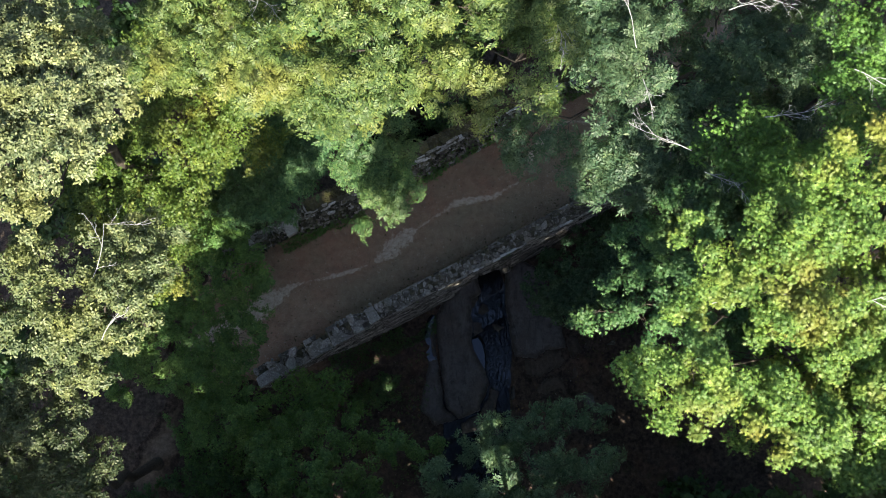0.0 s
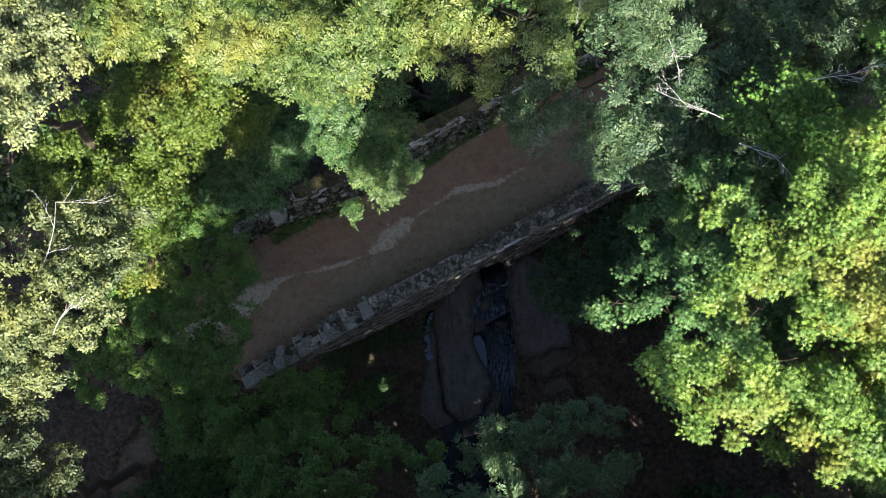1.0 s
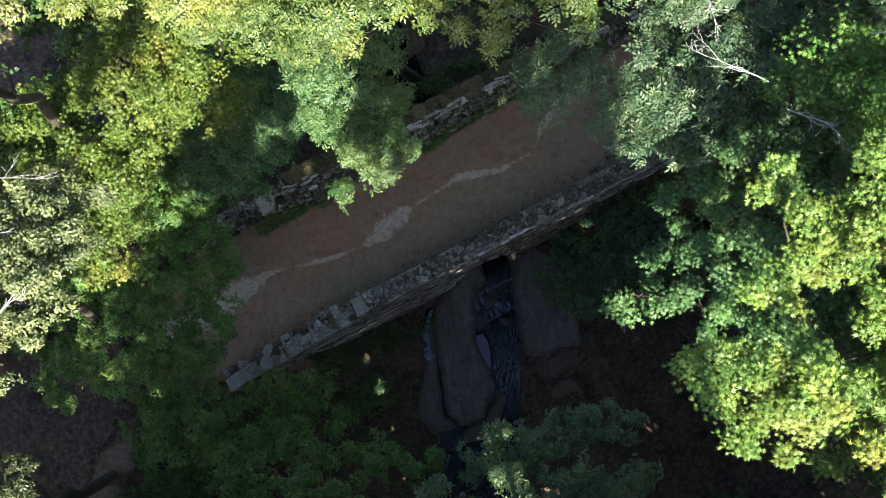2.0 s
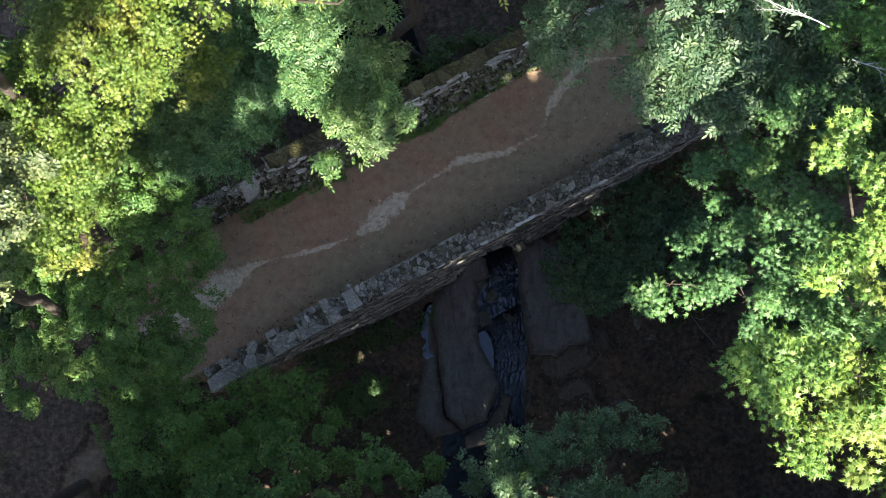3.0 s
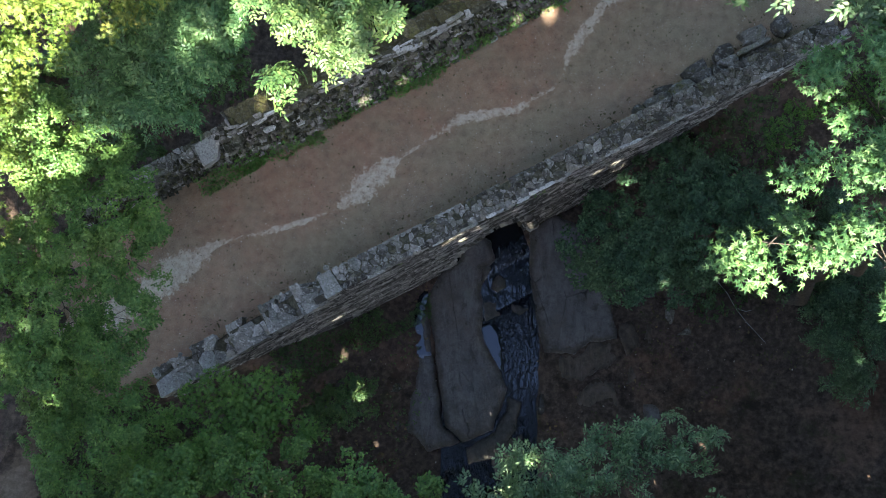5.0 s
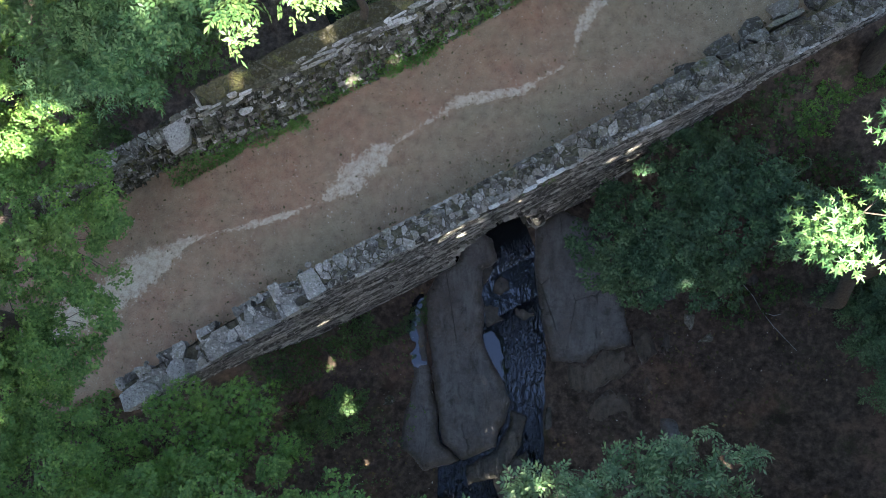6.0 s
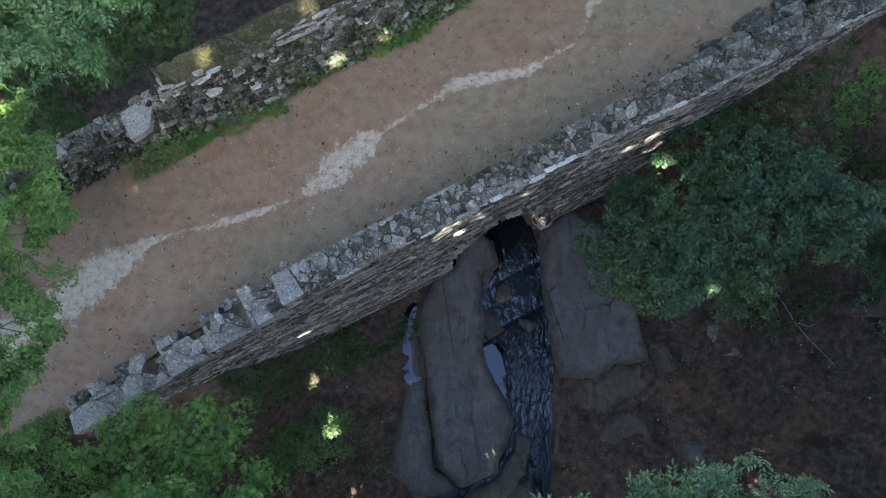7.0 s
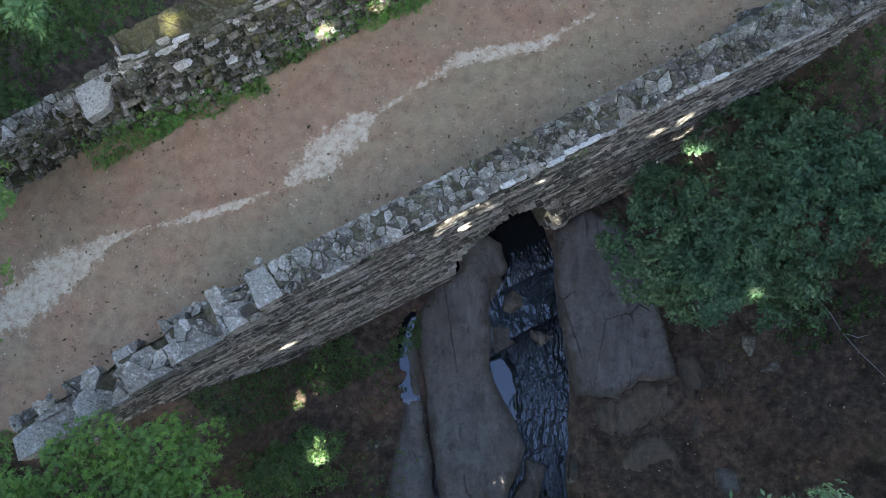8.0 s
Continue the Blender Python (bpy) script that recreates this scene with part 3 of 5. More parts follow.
def lay_stones(parent, box, mean, z_of, material, thick=0.2, lift=0.02, tilt=0.05, skip=0.0, gap=0.012, worn=0.03, corner=0.2):
    """Fills a strip of a wall's top with fitted stones. mean: their mean width."""
    n = max(2, int((box[2] - box[0]) * (box[3] - box[1]) / mean ** 2))
    pts = np.c_[RNG.uniform(box[0], box[2], n), RNG.uniform(box[1], box[3], n)]
    for poly in cells(pts, box):
        if len(poly) < 3 or RNG.uniform() < skip:
            continue
        c = np.mean(poly, axis=0)
        m = material(c) if callable(material) else material
        if m is None:
            continue
        cell_stone(parent, poly, z_of(c) + RNG.normal(0, lift), thick, m, gap, tilt, worn, corner)


def face_rows():
    """Courses of thin stones over the outer face, round the arch."""
    rows, z = [], -5.4
    while z < 2.4:
        hgt = float(RNG.choice([0.022, 0.028, 0.036, 0.05]) * RNG.uniform(0.9, 1.1))
        s = -7.7 + float(RNG.uniform(0, 0.3))
        while s < 15.4:
            ln = float(RNG.choice([0.14, 0.22, 0.34, 0.5, 0.75]) * RNG.uniform(0.85, 1.15))
            mid = s + ln / 2
            hits = [arch_z(s + q * ln) for q in (0.03, 0.3, 0.5, 0.7, 0.97)]
            clear = all(a is None or z > a + 0.02 for a in hits)
            if clear and z + hgt < near_top(mid) - 0.02 and z + hgt > face_foot(mid):
                out = float(RNG.normal(0, 0.014) - (0.035 if RNG.uniform() < 0.05 else 0))
                batter = 0.014 * (2.3 - z)
                rows.append((np.array((mid, 3.66 - batter + out, z + hgt / 2)), np.array((ln * 0.985, 0.2, hgt * 0.93)), float(RNG.normal(0, 0.008))))
            s += ln
        z += hgt
    return rows


def build_wall_stones():
    rows = face_rows()
    # the stretch round the arch is built stone by stone
    near = sorted(rows, key=lambda r: abs(r[0][0] - 2.0) + abs(r[0][2] - 0.4))[:110]
    chosen = {id(r) for r in near}
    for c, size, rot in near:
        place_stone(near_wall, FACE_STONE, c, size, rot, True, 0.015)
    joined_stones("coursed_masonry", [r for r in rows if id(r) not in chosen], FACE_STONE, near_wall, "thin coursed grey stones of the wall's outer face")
    # arch ring
    for q in np.linspace(0.03, 0.97, 17):
        s = ARCH_L + (ARCH_R - ARCH_L) * float(q)
        z = arch_z(s)
        ds = 0.03
        slope = math.atan2((arch_z(min(s + ds, ARCH_R - 0.001)) - arch_z(max(s - ds, ARCH_L + 0.001))), 2 * ds)
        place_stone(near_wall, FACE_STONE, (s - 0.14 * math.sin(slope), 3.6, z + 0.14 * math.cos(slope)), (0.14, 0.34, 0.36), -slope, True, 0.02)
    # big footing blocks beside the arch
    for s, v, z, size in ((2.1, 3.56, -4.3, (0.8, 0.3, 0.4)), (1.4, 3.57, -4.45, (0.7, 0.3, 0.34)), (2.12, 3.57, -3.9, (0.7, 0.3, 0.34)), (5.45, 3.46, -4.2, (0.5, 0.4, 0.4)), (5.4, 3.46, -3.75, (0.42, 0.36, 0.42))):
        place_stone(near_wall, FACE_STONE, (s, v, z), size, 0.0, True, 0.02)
    # fitted rubble on the parapet's top
    top = lambda c: near_top(c[0]) + 0.0
    lay_stones(near_wall, (5.6, 3.57, 15.4, 4.29), 0.22, top, lambda c: BROWN_STONE if RNG.uniform() < 0.75 else STONE, 0.2, 0.025, 0.09, 0.03, 0.006, 0.03)
    lay_stones(near_wall, (-1.25, 3.57, 5.6, 4.29), 0.165, top, lambda c: BROWN_STONE if RNG.uniform() < 0.12 + 0.07 * max(c[0], 0) else STONE if RNG.uniform() < 0.75 else PALE_STONE, 0.2, 0.022, 0.12, 0.10, 0.007, 0.03)
    # thin pale slabs along the outer edge
    s = -1.0
    while s < 15.2:
        ln = float(RNG.uniform(0.15, 0.6))
        if RNG.uniform() < 0.75:
            place_stone(near_wall, WHITE_STONE if RNG.uniform() < (0.6 if s > 3 else 0.2) else PALE_STONE, (s + ln / 2, 3.565 + RNG.normal(0, 0.015), near_top(s + ln / 2) - 0.05 + RNG.normal(0, 0.025)), (ln, 0.11, 0.05), RNG.normal(0, 0.015), False, 0.02)
        s += ln
    # big pale blocks of the stepped end
    for s0, s1 in ((-2.6, -1.78), (-3.7, -2.6), (-4.9, -3.7), (-6.1, -4.9), (-7.0, -6.1)):
        jag = lambda c: PALE_STONE if c[1] < 4.04 + 0.2 * math.sin(3.1 * c[0]) + RNG.normal(0, 0.1) else (STONE if c[1] < 4.26 + 0.12 * math.sin(5.3 * c[0] + 1) else None)
        lay_stones(near_wall, (s0, 3.52, s1 + 0.04, 4.46), 0.31, lambda c: near_top((s0 + s1) / 2) + 0.06 - 0.5 * max(c[1] - 4.05, 0), jag, 0.55, 0.06, 0.2, 0.0, 0.0, 0.013, 0.06)
    cell_stone(near_wall, [(-1.76, 3.54), (-1.22, 3.58), (-1.26, 4.0), (-1.30, 4.27), (-1.72, 4.25)], 2.40, 0.45, PALE_STONE, 0.0, 0.03, 0.015, 0.06)
    cell_stone(near_wall, [(-7.75, 3.5), (-7.02, 3.55), (-7.0, 3.9), (-7.08, 4.12), (-7.7, 4.0)], -0.22, 0.45, PALE_STONE, 0.0, 0.04, 0.02, 0.06)
    lay_stones(near_wall, (-7.7, 4.1, -6.9, 4.5), 0.3, lambda c: -0.5, STONE, 0.3, 0.06, 0.15)
    # fallen stones leaning on the parapet's inner side near its far end
    lay_stones(near_wall, (9.0, 4.29, 13.6, 4.7), 0.46, lambda c: float(road_z(c[0])) + 0.36, lambda c: BROWN_STONE if RNG.uniform() < 0.7 else MOSSY_STONE, 0.9, 0.06, 0.10, 0.03, 0.02, 0.03)
    for s, v, size in ((10.2, 4.72, (0.6, 0.3, 0.2)), (11.3, 4.82, (0.9, 0.45, 0.22)), (12.3, 4.86, (0.8, 0.5, 0.24)), (13.3, 4.95, (0.9, 0.5, 0.26)), (14.2, 4.8, (0.7, 0.6, 0.3))):
        place_stone(near_wall, BROWN_STONE, (s, v, float(road_z(s)) + 0.03), size, RNG.normal(0, 0.3), False, 0.05)
    # small stones wedged along the stepped end
    for _ in range(34):
        s = float(RNG.uniform(-7.2, -1.3))
        place_stone(near_wall, PALE_STONE if RNG.uniform() < 0.5 else STONE, (s, float(RNG.uniform(3.62, 4.46)), near_top(s) - 0.06 + RNG.normal(0, 0.05)), (RNG.uniform(0.1, 0.3), RNG.uniform(0.08, 0.2), RNG.uniform(0.16, 0.26)), RNG.uniform(0, 3), False, 0.2)
    # upstream wall: flat mossy cap, a broken white edge under it, then rubble and earth down to the road
    lay_stones(far_wall, (-2.0, 9.36, 15.4, 9.94), 0.6, lambda c: 2.14, CAP_STONE, 0.2, 0.018, 0.03, 0.0, 0.002, 0.03)
    s = -2.1
    while s < 15.3:
        ln = float(RNG.uniform(0.25, 0.8))
        if RNG.uniform() < 0.85:
            for k in range(4):
                pale = RNG.uniform()
                place_stone(far_wall, WHITE_STONE if pale < 0.6 else PALE_STONE if pale < 0.85 else STONE, (s + ln * RNG.uniform(0.1, 0.9), 9.33 - 0.055 * k + RNG.normal(0, 0.025), 2.135 - 0.05 * k + RNG.normal(0, 0.02)), (ln * RNG.uniform(0.3, 1.3), RNG.uniform(0.05, 0.15), RNG.uniform(0.05, 0.09)), RNG.normal(0, 0.09), False, 0.16)
        if RNG.uniform() < 0.3:
            place_stone(far_wall, WHITE_STONE, (s + ln / 2, 9.1 + RNG.normal(0, 0.04), 1.62 + RNG.normal(0, 0.12)), (ln * RNG.uniform(0.3, 0.8), RNG.uniform(0.05, 0.14), RNG.uniform(0.08, 0.16)), RNG.normal(0, 0.2), False, 0.2)
        s += ln
    lay_stones(low_wall, (-7.6, 9.42, -2.0, 9.94), 0.2, lambda c: far_top(c[0]) + 0.02, lambda c: RNG.choice([PALE_STONE, STONE, MOSSY_STONE]), 0.35, 0.03, 0.12, 0.06, 0.012, 0.03)
    cell_stone(far_wall, [(-3.3, 9.7), (-3.34, 8.98), (-2.82, 9.06), (-2.4, 9.78)], 1.2, 0.3, PALE_STONE, 0.0, 0.08, 0.012, 0.05)
    rows = []
    z = -1.3
    while z < 2.0:
        hgt = float(RNG.uniform(0.03, 0.075))
        s = -7.6
        while s < 15.4:
            ln = float(RNG.uniform(0.08, 0.36))
            if z + hgt < far_top(s + ln / 2) - 0.05 and z + hgt > float(road_z(s)) - 0.1 and RNG.uniform() < 0.62:
                up = (z - float(road_z(s))) / max(far_top(s) - float(road_z(s)), 0.3)
                rows.append((np.array((s + ln / 2, (float(far_foot(s)) + 0.2 + (9.14 - float(far_foot(s))) * up if s > -2.1 else min(float(far_foot(s)) + 0.2, 9.5) + 0.06 * up) + RNG.normal(0, 0.05), z + hgt / 2)), np.array((ln * RNG.uniform(0.6, 1.2), 0.26, hgt * RNG.uniform(0.6, 1.4))), float(RNG.normal(0, 0.17))))
            s += ln
        z += hgt
    mixed = RNG.uniform(0, 1, len(rows))
    joined_stones("rubble_masonry", [q for q, m in zip(rows, mixed) if m < 0.72], MOSSY_STONE, far_wall, "rough mossy rubble facing the road", rubble=True)
    joined_stones("rubble_masonry", [q for q, m in zip(rows, mixed) if 0.72 <= m < 0.95], STONE, far_wall, "rough grey rubble facing the road", rubble=True)
    joined_stones("rubble_masonry", [q for q, m in zip(rows, mixed) if m >= 0.95], WHITE_STONE, far_wall, "broken white stones among the rubble", rubble=True)


# ---- stream bed ----
def slab(name, label, outline, top, thick, tilt=(0.0, 0.0), seed=1.0, material=ROCK, cell=0.055, rough=1.0):
    """A flat shelf of bedrock with a ragged rim, low steps and grooves, from a rough outline."""
    pts = np.array(outline, float)
    nx, ny = (int(np.ptp(pts[:, k]) / cell) + 8 for k in (0, 1))
    X, Y = np.meshgrid(pts[:, 0].min() - 4 * cell + cell * np.arange(nx), pts[:, 1].min() - 4 * cell + cell * np.arange(ny), indexing="ij")
    wx, wy = X + 0.07 * fbm(X, Y, 2.6, seed), Y + 0.07 * fbm(X, Y, 2.9, seed + 4)
    inside, dist = np.zeros(X.shape, bool), np.full(X.shape, 9.0)
    for a, b in zip(pts, np.roll(pts, -1, 0)):
        d = b - a
        q = np.clip(((wx - a[0]) * d[0] + (wy - a[1]) * d[1]) / (d @ d), 0, 1)
        dist = np.minimum(dist, np.hypot(wx - a[0] - q * d[0], wy - a[1] - q * d[1]))
        cross = (a[1] > wy) != (b[1] > wy)
        inside ^= cross & (wx < (b[0] - a[0]) * (wy - a[1]) / (d[1] if abs(d[1]) > 1e-9 else 1e-9) + a[0])
    depth = np.where(inside, dist, -dist)
    u = X + 0.12 * (Y - 1.0)
    lift = fbm(u * 1.6, Y * 0.5, 0.9, seed, 3) * 2.2
    steps = np.floor(lift) + smooth(lift - np.floor(lift), 0.40, 0.60)
    groove = np.abs((u * 1.35 + 0.22 * fbm(X, Y, 0.7, seed + 2)) % 1.0 - 0.5)
    Z = top + rough * (0.042 * steps + 0.022 * fbm(X, Y, 2.0, seed) + 0.013 * fbm(u * 2.5, Y * 0.6, 5, seed) + 0.006 * fbm(X, Y, 11, seed) - 0.045 * np.exp(-(groove / 0.028) ** 2) * smooth(fbm(X, Y, 0.8, seed + 7), -0.3, 0.3))
    Z = Z + tilt[0] * (X - X.mean()) + tilt[1] * (Y - Y.mean())
    Z = Z - rough * 0.03 * smooth(-depth, -0.16, 0.0) - thick * smooth(-depth, 0.0, 1.6 * cell)
    keep = depth > -2.6 * cell
    i = np.arange(nx * ny).reshape(nx, ny)
    ok = keep[:-1, :-1] & keep[1:, :-1] & keep[1:, 1:] & keep[:-1, 1:]
    faces = np.stack([i[:-1, :-1][ok], i[1:, :-1][ok], i[1:, 1:][ok], i[:-1, 1:][ok]], 1)
    near_rim = 1 - smooth(depth, 0.0, 0.5)
    used = np.unique(faces)
    new_index = np.zeros(nx * ny, int)
    new_index[used] = np.arange(len(used))
    ob = mesh_np(name, np.stack([X.ravel(), Y.ravel(), Z.ravel()], 1)[used], new_index[faces], material, smooth=True)
    a = ob.data.attributes.new("rim", "FLOAT", "POINT")
    a.data.foreach_set("value", near_rim.ravel()[used].astype(np.float32))
    return tagged(ob, label, "rock")


def plan(pairs):
    return [tuple(at(s, v)[:2]) for s, v in pairs]


def build_stream():
    ys = np.concatenate([np.arange(-40, -6, 0.4), np.arange(-6, 8, 0.06), np.arange(8, 40, 0.4)])
    offs = np.linspace(-1.7, 2.0, 60)
    Y, O = np.meshgrid(ys, offs, indexing="ij")
    X = stream_x(Y) + O
    S, V = sv(X, Y)
    fast = np.interp(V, [-6, -3.2, -1.6, -0.6, 0.6, 1.15, 1.35, 2.6, 2.85, 3.2, 3.4, 6], [1.6, 1.5, 0.45, 0.7, 1.1, 1.9, 0.28, 0.26, 1.1, 1.1, 0.12, 0.1])
    swell = fbm(X * 1.6, Y * 0.6, 4.5, 3)
    Z = -5.13 + 0.012 * fbm(X, Y, 3.0, 3) + 0.016 * fast * swell + 0.05 * smooth(V, 1.1, 1.4) - 0.06 * smooth(-V, 1.2, 2.2)
    n, m = X.shape
    i = np.arange(n * m).reshape(n, m)
    faces = np.stack([i[:-1, :-1].ravel(), i[:-1, 1:].ravel(), i[1:, 1:].ravel(), i[1:, :-1].ravel()], 1)
    stream = mesh_np("stream", np.stack([X.ravel(), Y.ravel(), Z.ravel()], 1), faces, WATER, smooth=True)
    a = stream.data.attributes.new("rough", "FLOAT", "POINT")
    a.data.foreach_set("value", fast.ravel().astype(np.float32))
    tagged(stream, "dark shallow rippling stream between bedrock shelves", "stream", kind="structure")
    slab("bedrock_shelf", "broad smooth grey bedrock shelf beside the stream", plan([(5.14, 2.77), (5.35, 3.35), (6.5, 3.45), (7.1, 2.7), (7.05, 1.4), (6.85, 0.3), (6.62, -0.55), (6.35, -1.44), (5.82, -1.33), (5.51, -1.13), (4.69, -1.25), (4.19, -0.94), (3.83, -0.67), (4.03, 0.04), (4.32, 0.81), (4.59, 1.68)]), -4.82, 0.6, seed=1.3, rough=0.8)
    slab("bedrock_shelf", "long cracked grey bedrock shelf along the water", plan([(3.0, 4.4), (3.61, 4.3), (4.0, 3.7), (3.76, 3.0), (3.24, 2.94), (2.75, 2.21), (2.44, 1.45), (2.12, 1.03), (2.05, 0.33), (2.07, -0.41), (2.0, -1.17), (1.5, -1.75), (0.9, -2.3), (-0.2, -2.2), (-0.5, -1.37), (-0.02, 0.0), (0.31, 1.03), (0.66, 1.91), (1.05, 2.9), (1.88, 3.51), (2.61, 3.56)]), -4.85, 0.6, seed=2.1, rough=1.1)
    slab("bedrock_shelf", "narrow grey bedrock ledge split off by a crack", plan([(0.95, 2.85), (0.55, 1.91), (0.2, 1.04), (-0.12, 0.02), (-0.62, -1.34), (-0.35, -2.1), (-1.5, -1.9), (-1.75, -0.81), (-1.32, -0.17), (-0.73, 0.48), (-0.3, 1.14), (0.0, 1.4), (0.1, 1.95), (0.4, 2.64)]), -4.9, 0.5, seed=3.4, rough=0.8)
    slab("bedrock_shelf", "low grey ledge that breaks away below the shelf", plan([(-0.2, -2.45), (0.9, -2.5), (1.6, -2.0), (1.95, -1.6), (2.2, -1.9), (1.6, -2.7), (0.6, -3.2), (-0.4, -3.0)]), -4.99, 0.4, seed=12.0, rough=1.0, material=WET)
    slab("water_worn_stone", "small brown stone standing in the stream", plan([(3.35, 2.34), (3.61, 2.46), (3.79, 2.25), (3.66, 2.01), (3.34, 1.95), (3.22, 2.11)]), -4.98, 0.3, seed=5.0, material=WET)
    slab("wet_ledge", "dark wet ledge at the water's lip", plan([(3.9, -0.75), (4.2, -1.0), (4.35, -1.6), (4.0, -2.4), (3.3, -2.3), (3.05, -2.05), (3.4, -1.4)]), -5.06, 0.4, seed=6.2, material=WET, rough=1.3)
    slab("wet_ledge", "dark broken rock below the ledge", plan([(2.95, -1.99), (3.47, -2.1), (3.5, -2.81), (3.2, -3.02), (2.65, -2.55)]), -4.98, 0.4, seed=6.9, material=WET)
    slab("wet_ledge", "dark wet rocks under the shelf", plan([(0.4, -3.2), (1.2, -2.9), (1.7, -2.9), (1.5, -3.8), (0.2, -3.9)]), -5.05, 0.4, seed=7.1, material=WET)
    slab("still_pool", "still pool mirroring the sky", plan([(2.25, 1.06), (2.53, 1.05), (2.66, 0.62), (2.45, -0.02), (2.19, -0.6), (2.0, -0.25), (2.05, 0.31), (2.08, 0.67)]), -5.085, 0.02, seed=8.0, material=STILL, rough=0.0)
    slab("still_pool", "thin pool of water on the ledge", plan([(0.94, 3.06), (0.68, 2.86), (0.44, 2.68), (0.2, 2.3), (0.12, 1.9), (-0.14, 1.2), (0.02, 1.08), (0.24, 1.7), (0.38, 2.21), (0.62, 2.6)]), -4.868, 0.015, seed=9.0, material=STILL, rough=0.0)
    slab("wet_ledge", "low brown ledge under the shelf, wet at its rim", plan([(2.55, 1.75), (2.75, 1.98), (3.2, 1.62), (3.05, 1.22), (2.5, 1.2)]), -5.02, 0.3, seed=10.0, material=WET)
    slab("wet_ledge", "narrow brown ledge under the long shelf", plan([(3.2, 3.0), (3.7, 3.1), (3.5, 2.75), (3.1, 2.5), (2.9, 2.3)]), -5.0, 0.3, seed=10.6, material=WET)
    for out_, top_, sd_ in (([(4.15, -1.0), (4.7, -1.3), (5.5, -1.2), (6.2, -1.5), (6.1, -2.3), (5.2, -2.2), (4.5, -2.3), (3.95, -1.8)], -5.0, 13.0), ([(6.6, -1.1), (7.1, -1.2), (6.95, -2.1), (6.35, -2.2)], -4.78, 15.0), ([(7.5, -1.5), (8.0, -1.9), (7.3, -2.5), (7.05, -2.2)], -4.74, 17.0),
                            ([(6.3, -2.6), (6.9, -2.5), (6.7, -3.5), (5.8, -3.1)], -4.86, 19.0), ([(4.3, -2.5), (5.4, -2.4), (5.6, -3.6), (3.7, -3.9), (3.5, -3.0)], -5.0, 21.0)):
        slab("bedrock_slab", "flat broken slab of brown-grey bedrock beside the shelf", plan(out_), top_, 0.45, (0.02 * math.sin(sd_), 0.02 * math.cos(sd_)), sd_, DAMP_ROCK, rough=1.7)
    slab("water_worn_stone", "dark wet stone breaking the stream's surface", plan([(3.61, 1.36), (4.08, 1.12), (4.01, 0.85), (3.6, 0.86), (3.51, 1.16)]), -5.07, 0.3, seed=11.0, material=WET, rough=2.0)
    r = np.random.default_rng(77)
    spots = [(9.8, -0.2, 0.4), (8.3, -0.6, 0.45), (8.7, -2.4, 0.4), (9.3, 1.0, 0.4), (10.2, 0.3, 0.35), (10.6, -1.4, 0.3), (8.4, -1.7, 0.4), (6.2, -4.4, 0.5), (7.9, 0.6, 0.4), (7.6, -0.3, 0.3), (7.3, 2.2, 0.35), (-1.4, 0.6, 0.25), (-2.2, -0.6, 0.3), (-3.2, 1.6, 0.3), (-4.0, 1.2, 0.35)]
    for s, v, size in spots:
        a0 = r.uniform(0, 6.28)
        ring = [(s + size * r.uniform(0.55, 1.2) * math.cos(a0 + q * 1.05), v + size * r.uniform(0.45, 0.9) * math.sin(a0 + q * 1.05)) for q in range(6)]
        x, y, _ = at(s, v)
        slab("bank_stone", "half-buried brown-grey stone on the stream bank", plan(ring), land_z(x, y) + r.uniform(0.0, 0.07), 0.4, (r.normal(0, 0.06), r.normal(0, 0.06)), float(r.uniform(0, 20)), ROCK if r.uniform() < 0.5 else MOSSY_STONE)


def build_trail():
    """A worn sandy trail through the trees."""
    ys = np.linspace(-9.5, -0.6, 60)
    mid = np.interp(ys, [-9.5, -6, -3.5, -0.6], [-15.2, -14.0, -13.3, -12.4])
    wide = np.interp(ys, [-9.5, -4, -0.6], [1.3, 1.1, 0.7]) * (1 + 0.3 * fbm(ys, ys * 0, 1.6, 6))
    O = np.linspace(-1, 1, 14)
    X = mid[:, None] + wide[:, None] * O[None]
    Y = np.repeat(ys[:, None], 14, 1)
    Z = land(X, Y) + 0.07 * (1 - O[None] ** 4) - 0.02
    n, m = X.shape
    i = np.arange(n * m).reshape(n, m)
    faces = np.stack([i[:-1, :-1].ravel(), i[:-1, 1:].ravel(), i[1:, 1:].ravel(), i[1:, :-1].ravel()], 1)
    ob = mesh_np("trail", np.stack([X.ravel(), Y.ravel(), Z.ravel()], 1), faces, TRAIL, smooth=True)
    edge = ob.data.attributes.new("edge", "FLOAT", "POINT")
    fade = (1 - np.abs(O[None]) ** 1.5) * smooth(ys, -10, -8)[:, None] * smooth(-ys, 0.6, 2.5)[:, None]
    edge.data.foreach_set("value", fade.astype(np.float32).ravel())
    tagged(ob, "worn bare sandy trail between the trees", "trail", kind="structure")


build_trail()
build_stream()
build_wall_stones()


# ---- trees ----
def leaflet(base, tip, half, fold=0.3):
    """Four corners of one leaf blade, folded along its midrib: base, left, tip, right."""
    base, tip = np.array(base, float), np.array(tip, float)
    d = tip - base
    side = np.cross(d, (0, 0, 1.0))
    side = side / max(np.linalg.norm(side), 1e-6) * half
    mid = base + d * 0.48 + np.array((0, 0, half * fold))
    return [base, mid + side, tip, mid - side]


def blades(parts):
    v = np.array([p for q in parts for p in q])
    f = []
    for i in range(len(parts)):
        f += [(4 * i, 4 * i + 2, 4 * i + 1), (4 * i, 4 * i + 3, 4 * i + 2)]
    return v, np.array(f)


